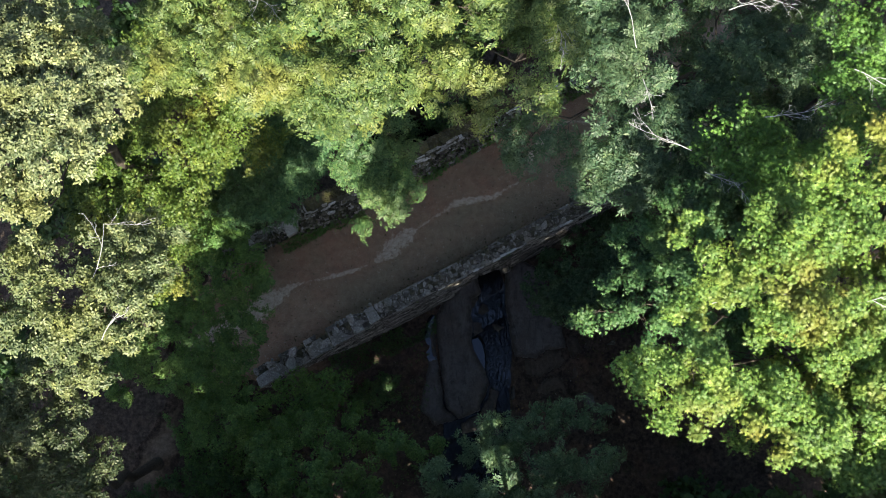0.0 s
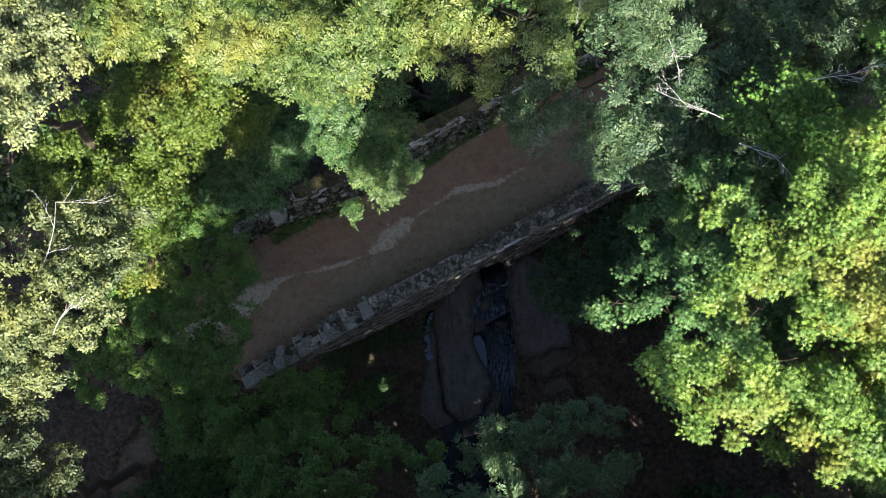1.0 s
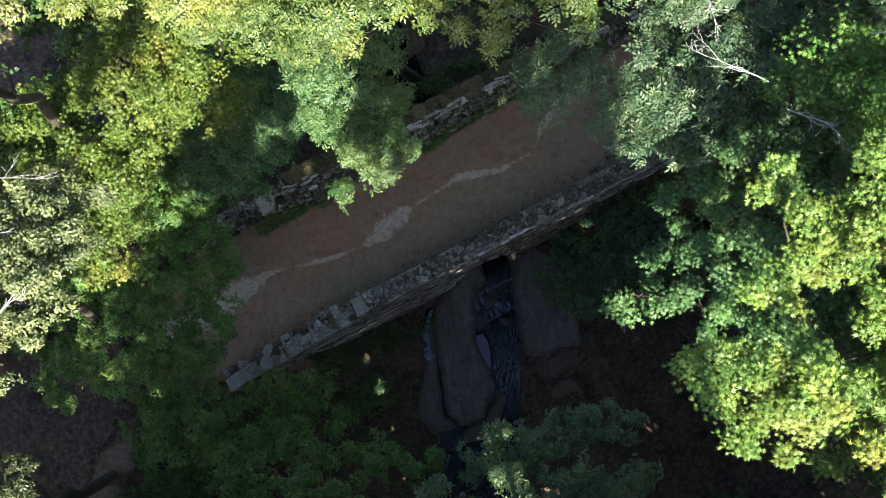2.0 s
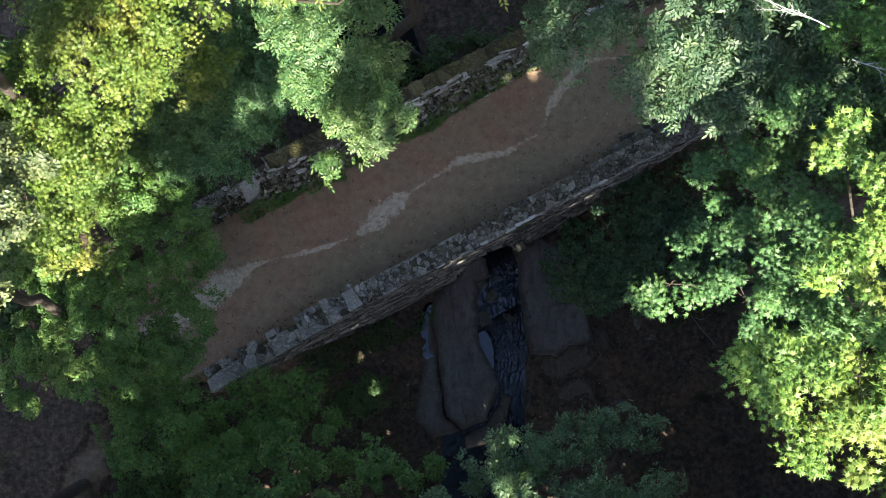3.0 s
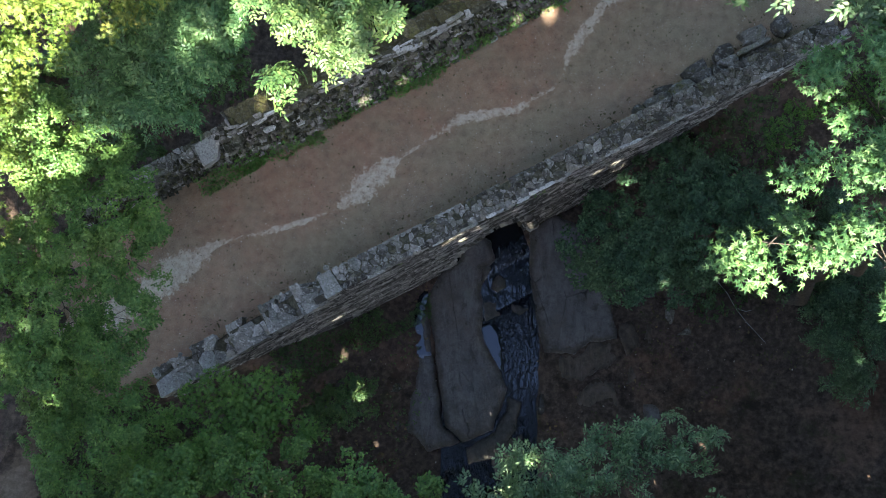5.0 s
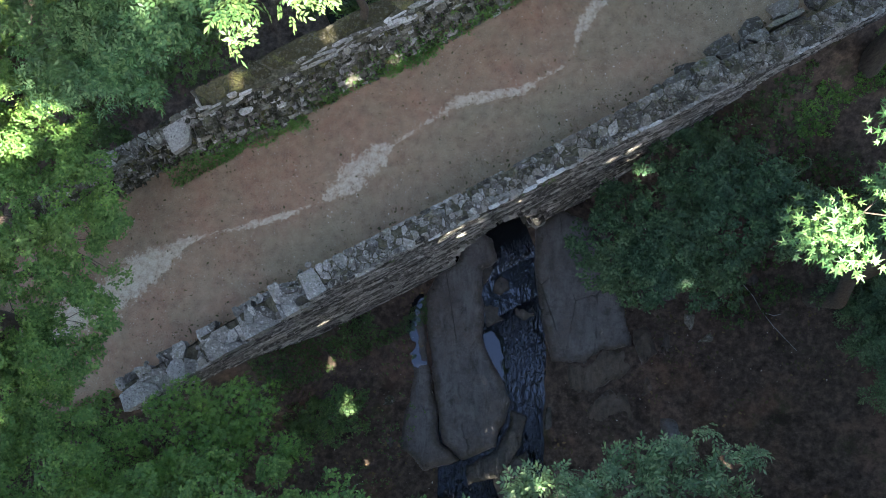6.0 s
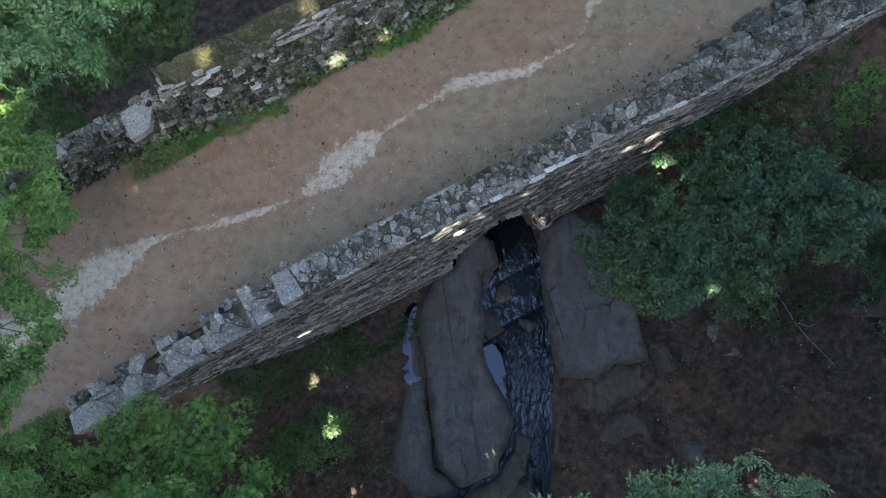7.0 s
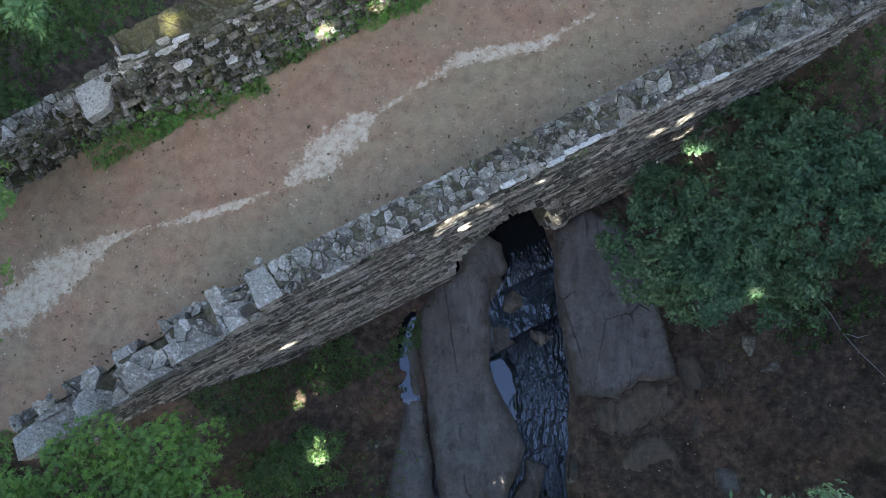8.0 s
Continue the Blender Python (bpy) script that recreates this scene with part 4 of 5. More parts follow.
def pinnate(length=0.3, pairs=3, droop=0.35):
    out = []
    for i in range(pairs):
        q = 0.3 + 0.6 * i / pairs
        o = np.array((length * q, 0, -droop * length * q * q))
        ll = length * (0.36 + 0.08 * i / pairs)
        for sgn in (-1, 1):
            out.append(leaflet(o, o + ll * np.array((0.55, sgn * 0.8, -0.18)), ll * 0.21))
    o = np.array((length * 0.88, 0, -droop * length * 0.77))
    out.append(leaflet(o, o + length * np.array((0.42, 0, -0.2)), length * 0.085))
    return out


def spun(parts, angle, tip_=0.0, move=(0, 0, 0), scale=1.0):
    m = np.array(Matrix.Rotation(angle, 3, "Z") @ Matrix.Rotation(tip_, 3, "Y"))
    return [[m @ (np.array(p) * scale) + np.array(move) for p in q] for q in parts]


def star_spray(q):
    """Star-shaped leaves of five slender lobes, set round a twig's end."""
    v, f = [], []
    for i in range(6):
        a = i * 1.0472 + 0.5 * q.uniform(-1, 1)
        rr = q.uniform(0.05, 0.17)
        tip_ = Euler((q.normal(0, 0.35), q.normal(0.15, 0.35), a + q.normal(0, 0.5))).to_matrix()
        size = q.uniform(0.75, 1.1)
        for b, l in ((0, 1.0), (0.85, 0.92), (-0.85, 0.92), (1.75, 0.6), (-1.75, 0.6)):
            d, n = np.array((math.cos(b), math.sin(b), 0)), np.array((-math.sin(b), math.cos(b), 0))
            pts = (-0.012 * d + 0.017 * n, -0.012 * d - 0.017 * n, 0.085 * l * d + (0, 0, -0.015))
            base = len(v)
            for p in pts:
                v.append(np.array(tip_ @ Vector(p * size)) + (rr * math.cos(a), rr * math.sin(a), 0.03 * math.sin(i * 4)))
            f.append((base, base + 1, base + 2))
    return np.array(v), np.array(f)


def tuft_spray(q, wide=0.026, long=0.1):
    """Simple leaves bunched about a short twig."""
    out = []
    for i in range(9):
        a = i * 2.4 + q.normal(0, 0.3)
        o = np.array((q.uniform(-0.07, 0.07), q.uniform(-0.07, 0.07), q.uniform(-0.03, 0.04)))
        out += spun([leaflet((0.01, 0, 0), (long * q.uniform(0.8, 1.15), 0, -0.02), wide)], a, q.normal(0.05, 0.3), o)
    return blades(out)


def ash_spray(q):
    """Compound leaves whorled at a twig's end."""
    out = []
    for i in range(5):
        out += spun(pinnate(0.3 * q.uniform(0.8, 1.15)), i * 1.2566 + q.normal(0, 0.25), q.normal(0.05, 0.22), (0, 0, 0.03 * i))
    return blades(out)


SQ = np.random.default_rng(99)
SPRAYS = {"ash": [ash_spray(SQ) for _ in range(3)], "star": [star_spray(SQ) for _ in range(3)], "oval": [tuft_spray(SQ) for _ in range(3)], "round": [tuft_spray(SQ, 0.031, 0.085) for _ in range(3)]}


def scatter_leaves(name, places, outward, kind, material, parent, label, r, scale=1.0, tilt=0.38, stuff="", droop=None):
    """Copies leaf sprays to every place, tipped down and outward, as one mesh. droop: how far each one leans over, in radians."""
    total = len(places)
    which = r.integers(0, len(SPRAYS[kind]), total)
    vs, fs, base = [], [], 0
    for i, (tv, tf) in enumerate(SPRAYS[kind]):
        pick = which == i
        n = int(pick.sum())
        if not n:
            continue
        yaw = np.arctan2(outward[pick, 1], outward[pick, 0]) + r.normal(0, 0.9 if droop is None else 0.6, n)
        pitch, roll = r.normal(0.22 if droop is None else droop[pick], tilt, n), r.normal(0, tilt, n)
        size = scale * r.uniform(0.72, 1.2, n)
        cy, sy, cp, sp, cr, sr = np.cos(yaw), np.sin(yaw), np.cos(pitch), np.sin(pitch), np.cos(roll), np.sin(roll)
        R = np.empty((n, 3, 3))
        R[:, 0] = np.stack([cy * cp, cy * sp * sr - sy * cr, cy * sp * cr + sy * sr], 1)
        R[:, 1] = np.stack([sy * cp, sy * sp * sr + cy * cr, sy * sp * cr - cy * sr], 1)
        R[:, 2] = np.stack([-sp, cp * sr, cp * cr], 1)
        V = np.einsum("nij,kj->nki", R * size[:, None, None], tv) + places[pick][:, None, :]
        F = tf[None] + (np.arange(n) * len(tv))[:, None, None] + base
        base += n * len(tv)
        vs.append(V.reshape(-1, 3))
        fs.append(F.reshape(-1, 3))
    return mesh_np(name, np.concatenate(vs), np.concatenate(fs), material, parent, label, stuff)


def tube(path, radii, sides=7):
    """Vertices and faces of a tapered tube along a path."""
    path = np.array(path, float)
    n = len(path)
    verts, faces = [], []
    for i in range(n):
        d = path[min(i + 1, n - 1)] - path[max(i - 1, 0)]
        d = d / max(np.linalg.norm(d), 1e-6)
        a = np.cross(d, (0.3, 0.9, 0.1) if abs(d[2]) > 0.7 else (0, 0, 1.0))
        a /= np.linalg.norm(a)
        b = np.cross(d, a)
        for k in range(sides):
            t = 2 * math.pi * k / sides
            verts.append(path[i] + radii[i] * (a * math.cos(t) + b * math.sin(t)))
    for i in range(n - 1):
        for k in range(sides):
            j = (k + 1) % sides
            p, q = i * sides + k, i * sides + j
            faces += [(p, q, q + sides), (p, q + sides, p + sides)]
    return np.array(verts), np.array(faces)


def bent(a, b, n, sag, r):
    """A crooked way from a to b."""
    a, b = np.array(a, float), np.array(b, float)
    L = np.linalg.norm(b - a)
    pts = []
    for q in np.linspace(0, 1, n):
        p = a + (b - a) * q
        p[2] += sag * L * math.sin(math.pi * q)
        if 0 < q < 1:
            p += r.normal(0, 0.018 * L, 3)
        pts.append(p)
    return pts


def merge(tubes):
    vs, fs, base = [], [], 0
    for v, f in tubes:
        vs.append(v)
        fs.append(f + base)
        base += len(v)
    return np.concatenate(vs), np.concatenate(fs)


def make_tree(name, label, foot, masses, kind, material, seed, girth=0.22, cover=3.4, scale=1.0, category="tree", group="", flat=0.72, pad=0.68, tilt=0.3, lumps=(0.24, 0.52)):
    """foot: (x, y). masses: (x, y, z, half length, half width, depth) of the crown's parts; each is filled with leafy pads, each pad with lumps of leaves.
    cover: layers of leaves over the ground."""
    r = np.random.default_rng(seed)
    z0 = land_z(*foot)
    root = thing(name, label, category, group, (foot[0], foot[1], z0))
    origin = np.array((foot[0], foot[1], z0))
    tri = SPRAYS[kind][0][0][SPRAYS[kind][0][1]]
    leaf_area = 0.5 * np.linalg.norm(np.cross(tri[:, 1] - tri[:, 0], tri[:, 2] - tri[:, 0]), axis=1).sum() * scale * scale
    M = np.array(masses, float)
    top = float(M[:, 2].max()) - z0
    mean = M[:, :3].mean(0) - origin
    head = np.array((mean[0] * 0.5, mean[1] * 0.5, max(top * 0.8, 0.4)))
    path = bent((0, 0, -0.3), head, 10, 0.0, r)
    rad = np.linspace(girth, girth * 0.28, 10)
    rad[0] *= 1.4
    mesh_np("trunk", *tube(path, rad, 9), BARK, root, smooth=True)
    places, outs, leans, twigs = [], [], [], []
    for x, y, z, rx, ry, depth in M:
        c = np.array((x, y, z)) - origin
        hz = min(max(c[2] - 0.25 * top - 0.35 * np.hypot(*c[:2]), 0.5 * top), head[2] * 0.95)
        i = int(np.argmin([abs(p[2] - hz) for p in path]))
        lr = max(rad[i] * 0.36, 0.012)
        limb = bent(path[i], c - (0, 0, depth * 0.8), 8, 0.05, r)
        mesh_np("limb", *tube(limb, np.linspace(lr, lr * 0.35, 8), 6), BARK, root, smooth=True)
        # pads: a jittered grid inside the oval
        g = pad * 0.9
        nx, ny = int(rx / g) + 1, int(ry / g) + 1
        for ix in range(-nx, nx + 1):
            for iy in range(-ny, ny + 1):
                px = (ix + 0.5 * (iy % 2) + r.uniform(-0.38, 0.38)) * g
                py = (iy + r.uniform(-0.38, 0.38)) * g
                e = (px / max(rx - 0.35 * pad, 0.2)) ** 2 + (py / max(ry - 0.35 * pad, 0.2)) ** 2
                if e > 1.0 + r.uniform(-0.2, 0.15) and (ix or iy):
                    continue
                reach = pad * r.uniform(0.7, 1.15)
                pc = c + (px, py, depth * (0.6 - min(e, 1.3)) + r.normal(0, 0.28 * depth))
                start = limb[int(r.integers(4, 8))]
                spur = bent(start, pc - (0, 0, 0.25), 5, 0.05, r)
                twigs.append(tube(spur, np.linspace(lr * 0.3, 0.008, 5), 4))
                n = int(cover * math.pi * reach * reach / leaf_area)
                m = max(4, int(6.5 * reach * reach * (0.38 / np.mean(lumps)) ** 2))
                ang, rr = r.uniform(0, 2 * math.pi, m), np.sqrt(r.uniform(0, 1, m)) * reach
                lump = np.stack([rr * np.cos(ang), rr * np.sin(ang), 0.45 * reach * (0.5 - (rr / reach) ** 2) + r.normal(0, 0.16 * reach, m)], 1)
                size = r.uniform(*lumps, m) * min(1.0, 0.4 + 0.6 * reach)
                for k in range(m):
                    if r.uniform() < 0.6 and pad < 1:
                        twigs.append(tube(bent(spur[-2], pc + lump[k], 3, 0.05, r), (0.012, 0.008, 0.004), 3))
                pick = r.integers(0, m, n)
                # most leaves lie on the lump's upper side and lean outward with it
                q = r.normal(0, 1, (n, 3))
                q /= np.linalg.norm(q, axis=1)[:, None]
                q[:, 2] = np.where(r.uniform(0, 1, n) < 0.82, np.abs(q[:, 2]), q[:, 2])
                leans.append(0.12 + 0.75 * np.hypot(q[:, 0], q[:, 1]) ** 2)
                outs.append(q[:, :2] + 0.35 * lump[pick][:, :2] / reach + 0.25 * np.array((px / rx, py / ry)))
                q *= (r.uniform(0.62, 1.06, n) * size[pick])[:, None] * np.array((1, 1, flat))
                places.append(pc + lump[pick] + q)
    tagged(mesh_np("twig_work", *merge(twigs), BARK, root), kind="stuff")
    scatter_leaves("crown", np.concatenate(places), np.concatenate(outs), kind, material, root, "", r, scale, tilt, droop=np.concatenate(leans))
    return root


def dead_limb(parent_foot, start, direction, length, seed, parent):
    """A bleached bare limb that forks."""
    r = np.random.default_rng(seed)
    tubes = []

    def grow(p, d, L, rad, level):
        path = [np.array(p, float)]
        d = np.array(d, float) / np.linalg.norm(d)
        for _ in range(5):
            d = d + r.normal(0, 0.11, 3)
            d /= np.linalg.norm(d)
            path.append(path[-1] + d * L / 5)
        tubes.append(tube(path, np.linspace(rad, rad * 0.35, 6), 5))
        if level < 3:
            for i in (1, 2, 3, 4, 5):
                if r.uniform() < 0.8:
                    grow(path[i], d + r.normal(0, 0.6, 3) * (1, 1, 0.5), L * r.uniform(0.3, 0.62), rad * 0.6, level + 1)

    x, y = parent_foot
    grow(np.array(start) - np.array((x, y, land_z(x, y))), direction, length * 0.8, 0.013, 0)
    return mesh_np("bare_limb", *merge(tubes), DEADWOOD, parent, "bleached leafless branch")


TREES = "woodland trees round the bridge"
gum = make_tree("sweetgum_tree", "tall sunlit sweetgum with yellow-green star-shaped leaves", (14.8, 0.5),
                [(5.15, -0.15, 20.8, 1.2, 0.75, 0.5), (6.6, 0.2, 21.2, 1.3, 0.9, 0.5), (9.9, 0.4, 20.2, 1.7, 1.5, 0.6), (9.4, -1.2, 21.2, 1.5, 0.8, 0.6), (7.9, 2.6, 21.4, 1.3, 0.9, 0.6), (5.9, -0.75, 20.4, 0.9, 0.45, 0.4), (6.7, 2.6, 21.1, 1.15, 0.9, 0.5), (5.85, 1.8, 20.6, 0.8, 0.65, 0.4), (6.3, 3.5, 20.6, 0.8, 0.6, 0.4), (7.6, 1.4, 20.9, 0.8, 0.6, 0.4), (8.1, -0.5, 21.4, 1.2, 0.8, 0.5), (8.9, 1.2, 21.9, 1.3, 1.2, 0.7), (8.3, 3.5, 21.9, 1.6, 1.1, 0.7),
                 (10.9, -0.5, 21.8, 1.6, 1.2, 0.7), (10.6, 2.0, 21.2, 1.8, 1.4, 0.8), (9.9, 4.6, 22.2, 1.7, 1.2, 0.8), (9.8, -1.6, 20.8, 1.6, 0.7, 0.6), (12.6, 1.5, 22.0, 1.8, 2.6, 1.0), (11.4, 5.4, 21.6, 1.4, 1.3, 0.8), (8.8, -0.6, 18.0, 1.8, 1.2, 0.6)],
                "star", LEAF_GUM, 11, 0.32, 3.2, 1.1, group=TREES, flat=0.5, lumps=(0.2, 0.42))
gum_low = make_tree("sweetgum_tree", "cool green, shade-toned sweetgum reaching out below a taller crown", (11.5, 3.0),
                    [(6.35, 4.1, 16.7, 1.15, 0.95, 0.4), (5.75, 2.85, 16.6, 1.05, 0.85, 0.4), (4.9, 1.95, 16.3, 0.85, 0.55, 0.3), (7.2, 3.0, 17.0, 1.4, 1.5, 0.5), (6.2, 1.75, 16.6, 1.2, 0.65, 0.4), (7.6, 5.0, 17.3, 1.3, 1.0, 0.5), (7.6, 1.5, 17.3, 1.5, 1.1, 0.5), (9.4, 2.6, 17.8, 1.6, 1.8, 0.6)],
                    "star", LEAF_GUM_SHADED, 34, 0.24, 3.0, 1.1, group=TREES, flat=0.5, lumps=(0.2, 0.42))
gum_far = make_tree("sweetgum_tree", "tall green sweetgum with long bleached bare limbs", (12.5, 9.5),
                    [(10.4, 7.3, 20.5, 1.3, 2.2, 1.0), (7.9, 6.4, 19.8, 1.4, 0.6, 0.6), (8.8, 5.4, 19.6, 1.2, 0.7, 0.6), (12.2, 8.8, 21.0, 1.6, 2.2, 1.1), (8.6, 6.0, 18.4, 1.8, 1.0, 0.7)],
                    "star", LEAF_MAPLE, 12, 0.28, 2.0, 1.12, group=TREES)
ash_right = make_tree("ash_tree", "ash tree in shade with dark compound leaves", (9.5, 12.5),
                      [(4.9, 6.1, 17.2, 1.3, 1.3, 0.5), (2.5, 6.9, 17.4, 1.2, 0.75, 0.5), (5.9, 6.7, 17.4, 1.6, 1.8, 0.9), (7.9, 5.6, 16.8, 1.8, 0.9, 0.7), (5.2, 9.2, 18.0, 1.2, 1.6, 0.8), (7.6, 7.8, 16.8, 1.4, 1.1, 0.8), (9.4, 9.6, 17.0, 1.5, 1.1, 0.8), (6.6, 10.6, 16.0, 1.4, 1.0, 0.8), (8.9, 7.4, 15.5, 1.2, 1.2, 0.7), (3.6, 10.6, 17.5, 1.5, 1.0, 0.7), (8.6, 11.8, 17.0, 1.8, 0.9, 0.8), (10.6, 7.4, 15.0, 1.7, 1.6, 0.9), (12.2, 9.6, 15.5, 1.7, 1.6, 0.9), (10.6, 5.2, 14.0, 1.7, 1.2, 0.8), (11.2, 11.6, 16.0, 1.6, 1.2, 0.8)],
                      "ash", LEAF_ASH_SHADED, 13, 0.26, 2.1, 0.95, group=TREES, flat=0.5)
ash_top = make_tree("ash_tree", "tall sunlit ash with yellowing compound leaves", (-1.0, 14.0),
                    [(-1.9, 7.6, 20.9, 2.2, 1.2, 1.0), (-2.65, 6.4, 19.7, 0.6, 0.65, 0.5), (0.5, 7.5, 20.6, 1.25, 1.1, 0.9), (2.6, 8.5, 20.6, 1.3, 1.3, 0.9), (2.5, 7.0, 19.8, 0.8, 0.6, 0.5),
                     (-4.3, 7.8, 20.4, 1.6, 1.2, 0.9), (-0.8, 9.8, 21.3, 4.0, 1.4, 1.2)],
                    "ash", LEAF_ASH, 14, 0.30, 1.9, 0.86, group=TREES)
ash_low = make_tree("ash_tree", "green ash leaning its round crown over the road", (-2.2, 11.5),
                    [(-1.85, 6.5, 14.0, 1.5, 1.2, 0.5), (-2.1, 7.9, 14.3, 1.6, 0.9, 0.6), (-1.95, 5.45, 14.0, 0.65, 0.6, 0.3)],
                    "ash", LEAF_GREEN, 33, 0.18, 2.3, 0.9, group=TREES, pad=0.75)
hickory_top = make_tree("hickory_tree", "tall sunlit hickory turning yellow", (-8.5, 15.0),
                        [(-7.2, 9.2, 17.5, 2.2, 1.2, 1.0), (-5.6, 8.6, 17.8, 1.2, 0.9, 0.8), (-7.0, 11.4, 18.0, 2.6, 1.4, 1.0)],
                        "ash", LEAF_ASH, 26, 0.24, 1.9, 0.86, group=TREES)
oak_left = make_tree("oak_tree", "tall pale sunlit oak with dense rounded crown", (-13.0, 8.5),
                     [(-9.0, 5.5, 22.8, 1.6, 1.2, 0.8), (-8.5, 6.5, 22.8, 1.3, 1.0, 0.7), (-10.2, 6.6, 22.4, 1.5, 1.4, 0.8), (-9.9, 4.1, 22.0, 0.7, 0.65, 0.6), (-9.9, 8.4, 21.5, 1.6, 1.2, 1.0), (-11.3, 6.0, 22.8, 1.6, 1.8, 1.0)],
                     "oval", LEAF_OAK, 15, 0.30, 2.8, 0.95, group=TREES, pad=0.6)
oak_low = make_tree("oak_tree", "pale leaved oak with bleached twigs in its crown", (-12.5, 2.0),
                    [(-8.9, 2.5, 18.3, 1.4, 2.1, 0.9), (-10.9, 2.1, 19.0, 1.3, 1.6, 0.9), (-8.1, 3.4, 17.6, 0.9, 1.1, 0.7), (-10.2, 0.6, 18.0, 1.3, 0.9, 0.7)],
                    "oval", LEAF_PALE, 16, 0.26, 2.1, 1.0, group=TREES, pad=0.6)
oak_sw = make_tree("oak_tree", "pale leaved oak crown over the bank", (-13.5, -4.0),
                   [(-12.0, -1.3, 16.0, 1.4, 2.0, 0.9), (-10.8, -3.0, 15.6, 1.1, 0.9, 0.7), (-13.2, -3.5, 16.0, 1.6, 1.6, 0.9)],
                   "oval", LEAF_OAK_SHADED, 17, 0.26, 2.2, 1.0, group=TREES, pad=0.6)
hickory_left = make_tree("hickory_tree", "bright green hickory of middle height", (-13.0, 11.5),
                         [(-10.1, 9.2, 9.2, 2.3, 1.8, 1.2), (-8.0, 9.4, 9.0, 1.6, 1.6, 1.0), (-10.0, 7.2, 8.6, 1.8, 1.1, 0.9), (-10.2, 5.6, 9.0, 1.5, 1.2, 0.8), (-10.4, 3.8, 9.3, 1.2, 1.1, 0.8), (-12.4, 6.6, 9.4, 1.8, 2.4, 1.1), (-8.4, 12.0, 10.5, 3.2, 1.6, 1.1)],
                         "star", LEAF_HICKORY, 18, 0.2, 2.1, 1.25, group=TREES)
ash_mid = make_tree("ash_tree", "dark green ash reaching over the parapet", (-7.5, 13.0),
                    [(-6.9, 8.3, 6.6, 2.1, 1.9, 0.7), (-5.5, 9.0, 7.0, 1.2, 1.6, 0.7), (-7.3, 6.7, 6.3, 1.3, 0.8, 0.5), (-6.2, 10.4, 7.2, 1.6, 1.2, 0.7), (-4.0, 11.2, 7.2, 1.6, 1.2, 0.8)],
                    "ash", LEAF_MID, 19, 0.16, 2.4, 1.08, group=TREES, pad=0.75, tilt=0.25, flat=0.4, lumps=(0.18, 0.36))
maple_bank = make_tree("maple_tree", "low green maple behind the upstream wall", (-9.5, 10.0),
                       [(-8.6, 8.9, 0.6, 1.5, 1.1, 0.7), (-9.6, 7.4, 0.2, 1.2, 1.0, 0.6), (-7.0, 10.0, 0.8, 1.3, 1.0, 0.6), (-10.8, 8.8, 0.8, 1.4, 1.4, 0.7)],
                       "star", LEAF_DARK, 27, 0.07, 2.0, 1.6, group=TREES, tilt=0.24, flat=0.45, lumps=(0.18, 0.38))
under_left = make_tree("understory_tree", "small-leaved green understory tree beside the road", (-12.0, 3.5),
                       [(-9.3, 4.2, 4.2, 2.2, 2.5, 0.8), (-11.4, 1.6, 4.6, 2.3, 2.2, 1.0), (-9.4, 1.2, 3.5, 1.6, 1.5, 0.8), (-10.3, -0.2, 2.4, 1.5, 1.4, 0.7), (-9.9, 6.2, 4.6, 1.2, 1.0, 0.7), (-13.0, 4.4, 5.0, 1.6, 2.0, 0.9), (-9.6, -1.4, 2.6, 1.6, 1.2, 0.7), (-13.4, 0.4, 4.0, 1.4, 1.4, 0.8), (-11.6, 7.0, 5.0, 2.0, 1.5, 0.8)],
                       "oval", LEAF_UNDER, 20, 0.12, 2.0, 1.02, group=TREES, pad=0.75, tilt=0.26)
sapling = make_tree("maple_sapling", "bright green maple sapling at the parapet's end", (-7.2, -1.6),
                    [(-6.1, 0.1, 1.0, 0.8, 0.4, 0.3), (-5.0, -0.1, 0.9, 0.8, 0.4, 0.3), (-6.4, -0.05, 0.5, 0.7, 0.45, 0.3), (-7.1, -0.4, 0.5, 0.8, 0.5, 0.3), (-8.0, -0.9, 0.5, 0.8, 0.6, 0.3), (-6.5, -0.65, 0.4, 0.8, 0.45, 0.3), (-5.3, -0.6, 0.4, 1.1, 0.5, 0.3), (-5.4, -1.4, 0.5, 1.7, 0.7, 0.4), (-8.9, -2.3, 0.5, 0.8, 0.7, 0.4), (-7.0, -2.2, 0.8, 1.6, 0.8, 0.5)],
                    "star", LEAF_MAPLE, 21, 0.06, 2.3, 1.55, group=TREES, pad=0.55, tilt=0.22, flat=0.45, lumps=(0.16, 0.34))
bush_right = make_tree("understory_tree", "low dark green broad-leaved tree beside the arch", (8.6, 4.2),
                       [(5.3, 4.4, -0.9, 1.4, 1.5, 0.5), (6.2, 3.5, -0.8, 1.6, 1.1, 0.5), (7.6, 6.6, -0.4, 1.7, 1.1, 0.5), (6.8, 5.0, -0.5, 1.6, 1.7, 0.5), (8.4, 5.2, -0.2, 1.5, 1.8, 0.5), (7.0, 3.5, -0.7, 1.7, 0.9, 0.5), (9.9, 5.0, 0.0, 1.2, 1.8, 0.5), (4.9, 5.6, -1.4, 0.8, 0.6, 0.4)],
                       "oval", LEAF_BLUE, 22, 0.1, 1.7, 1.3, group=TREES, pad=0.6, tilt=0.28, flat=0.5, lumps=(0.2, 0.44))
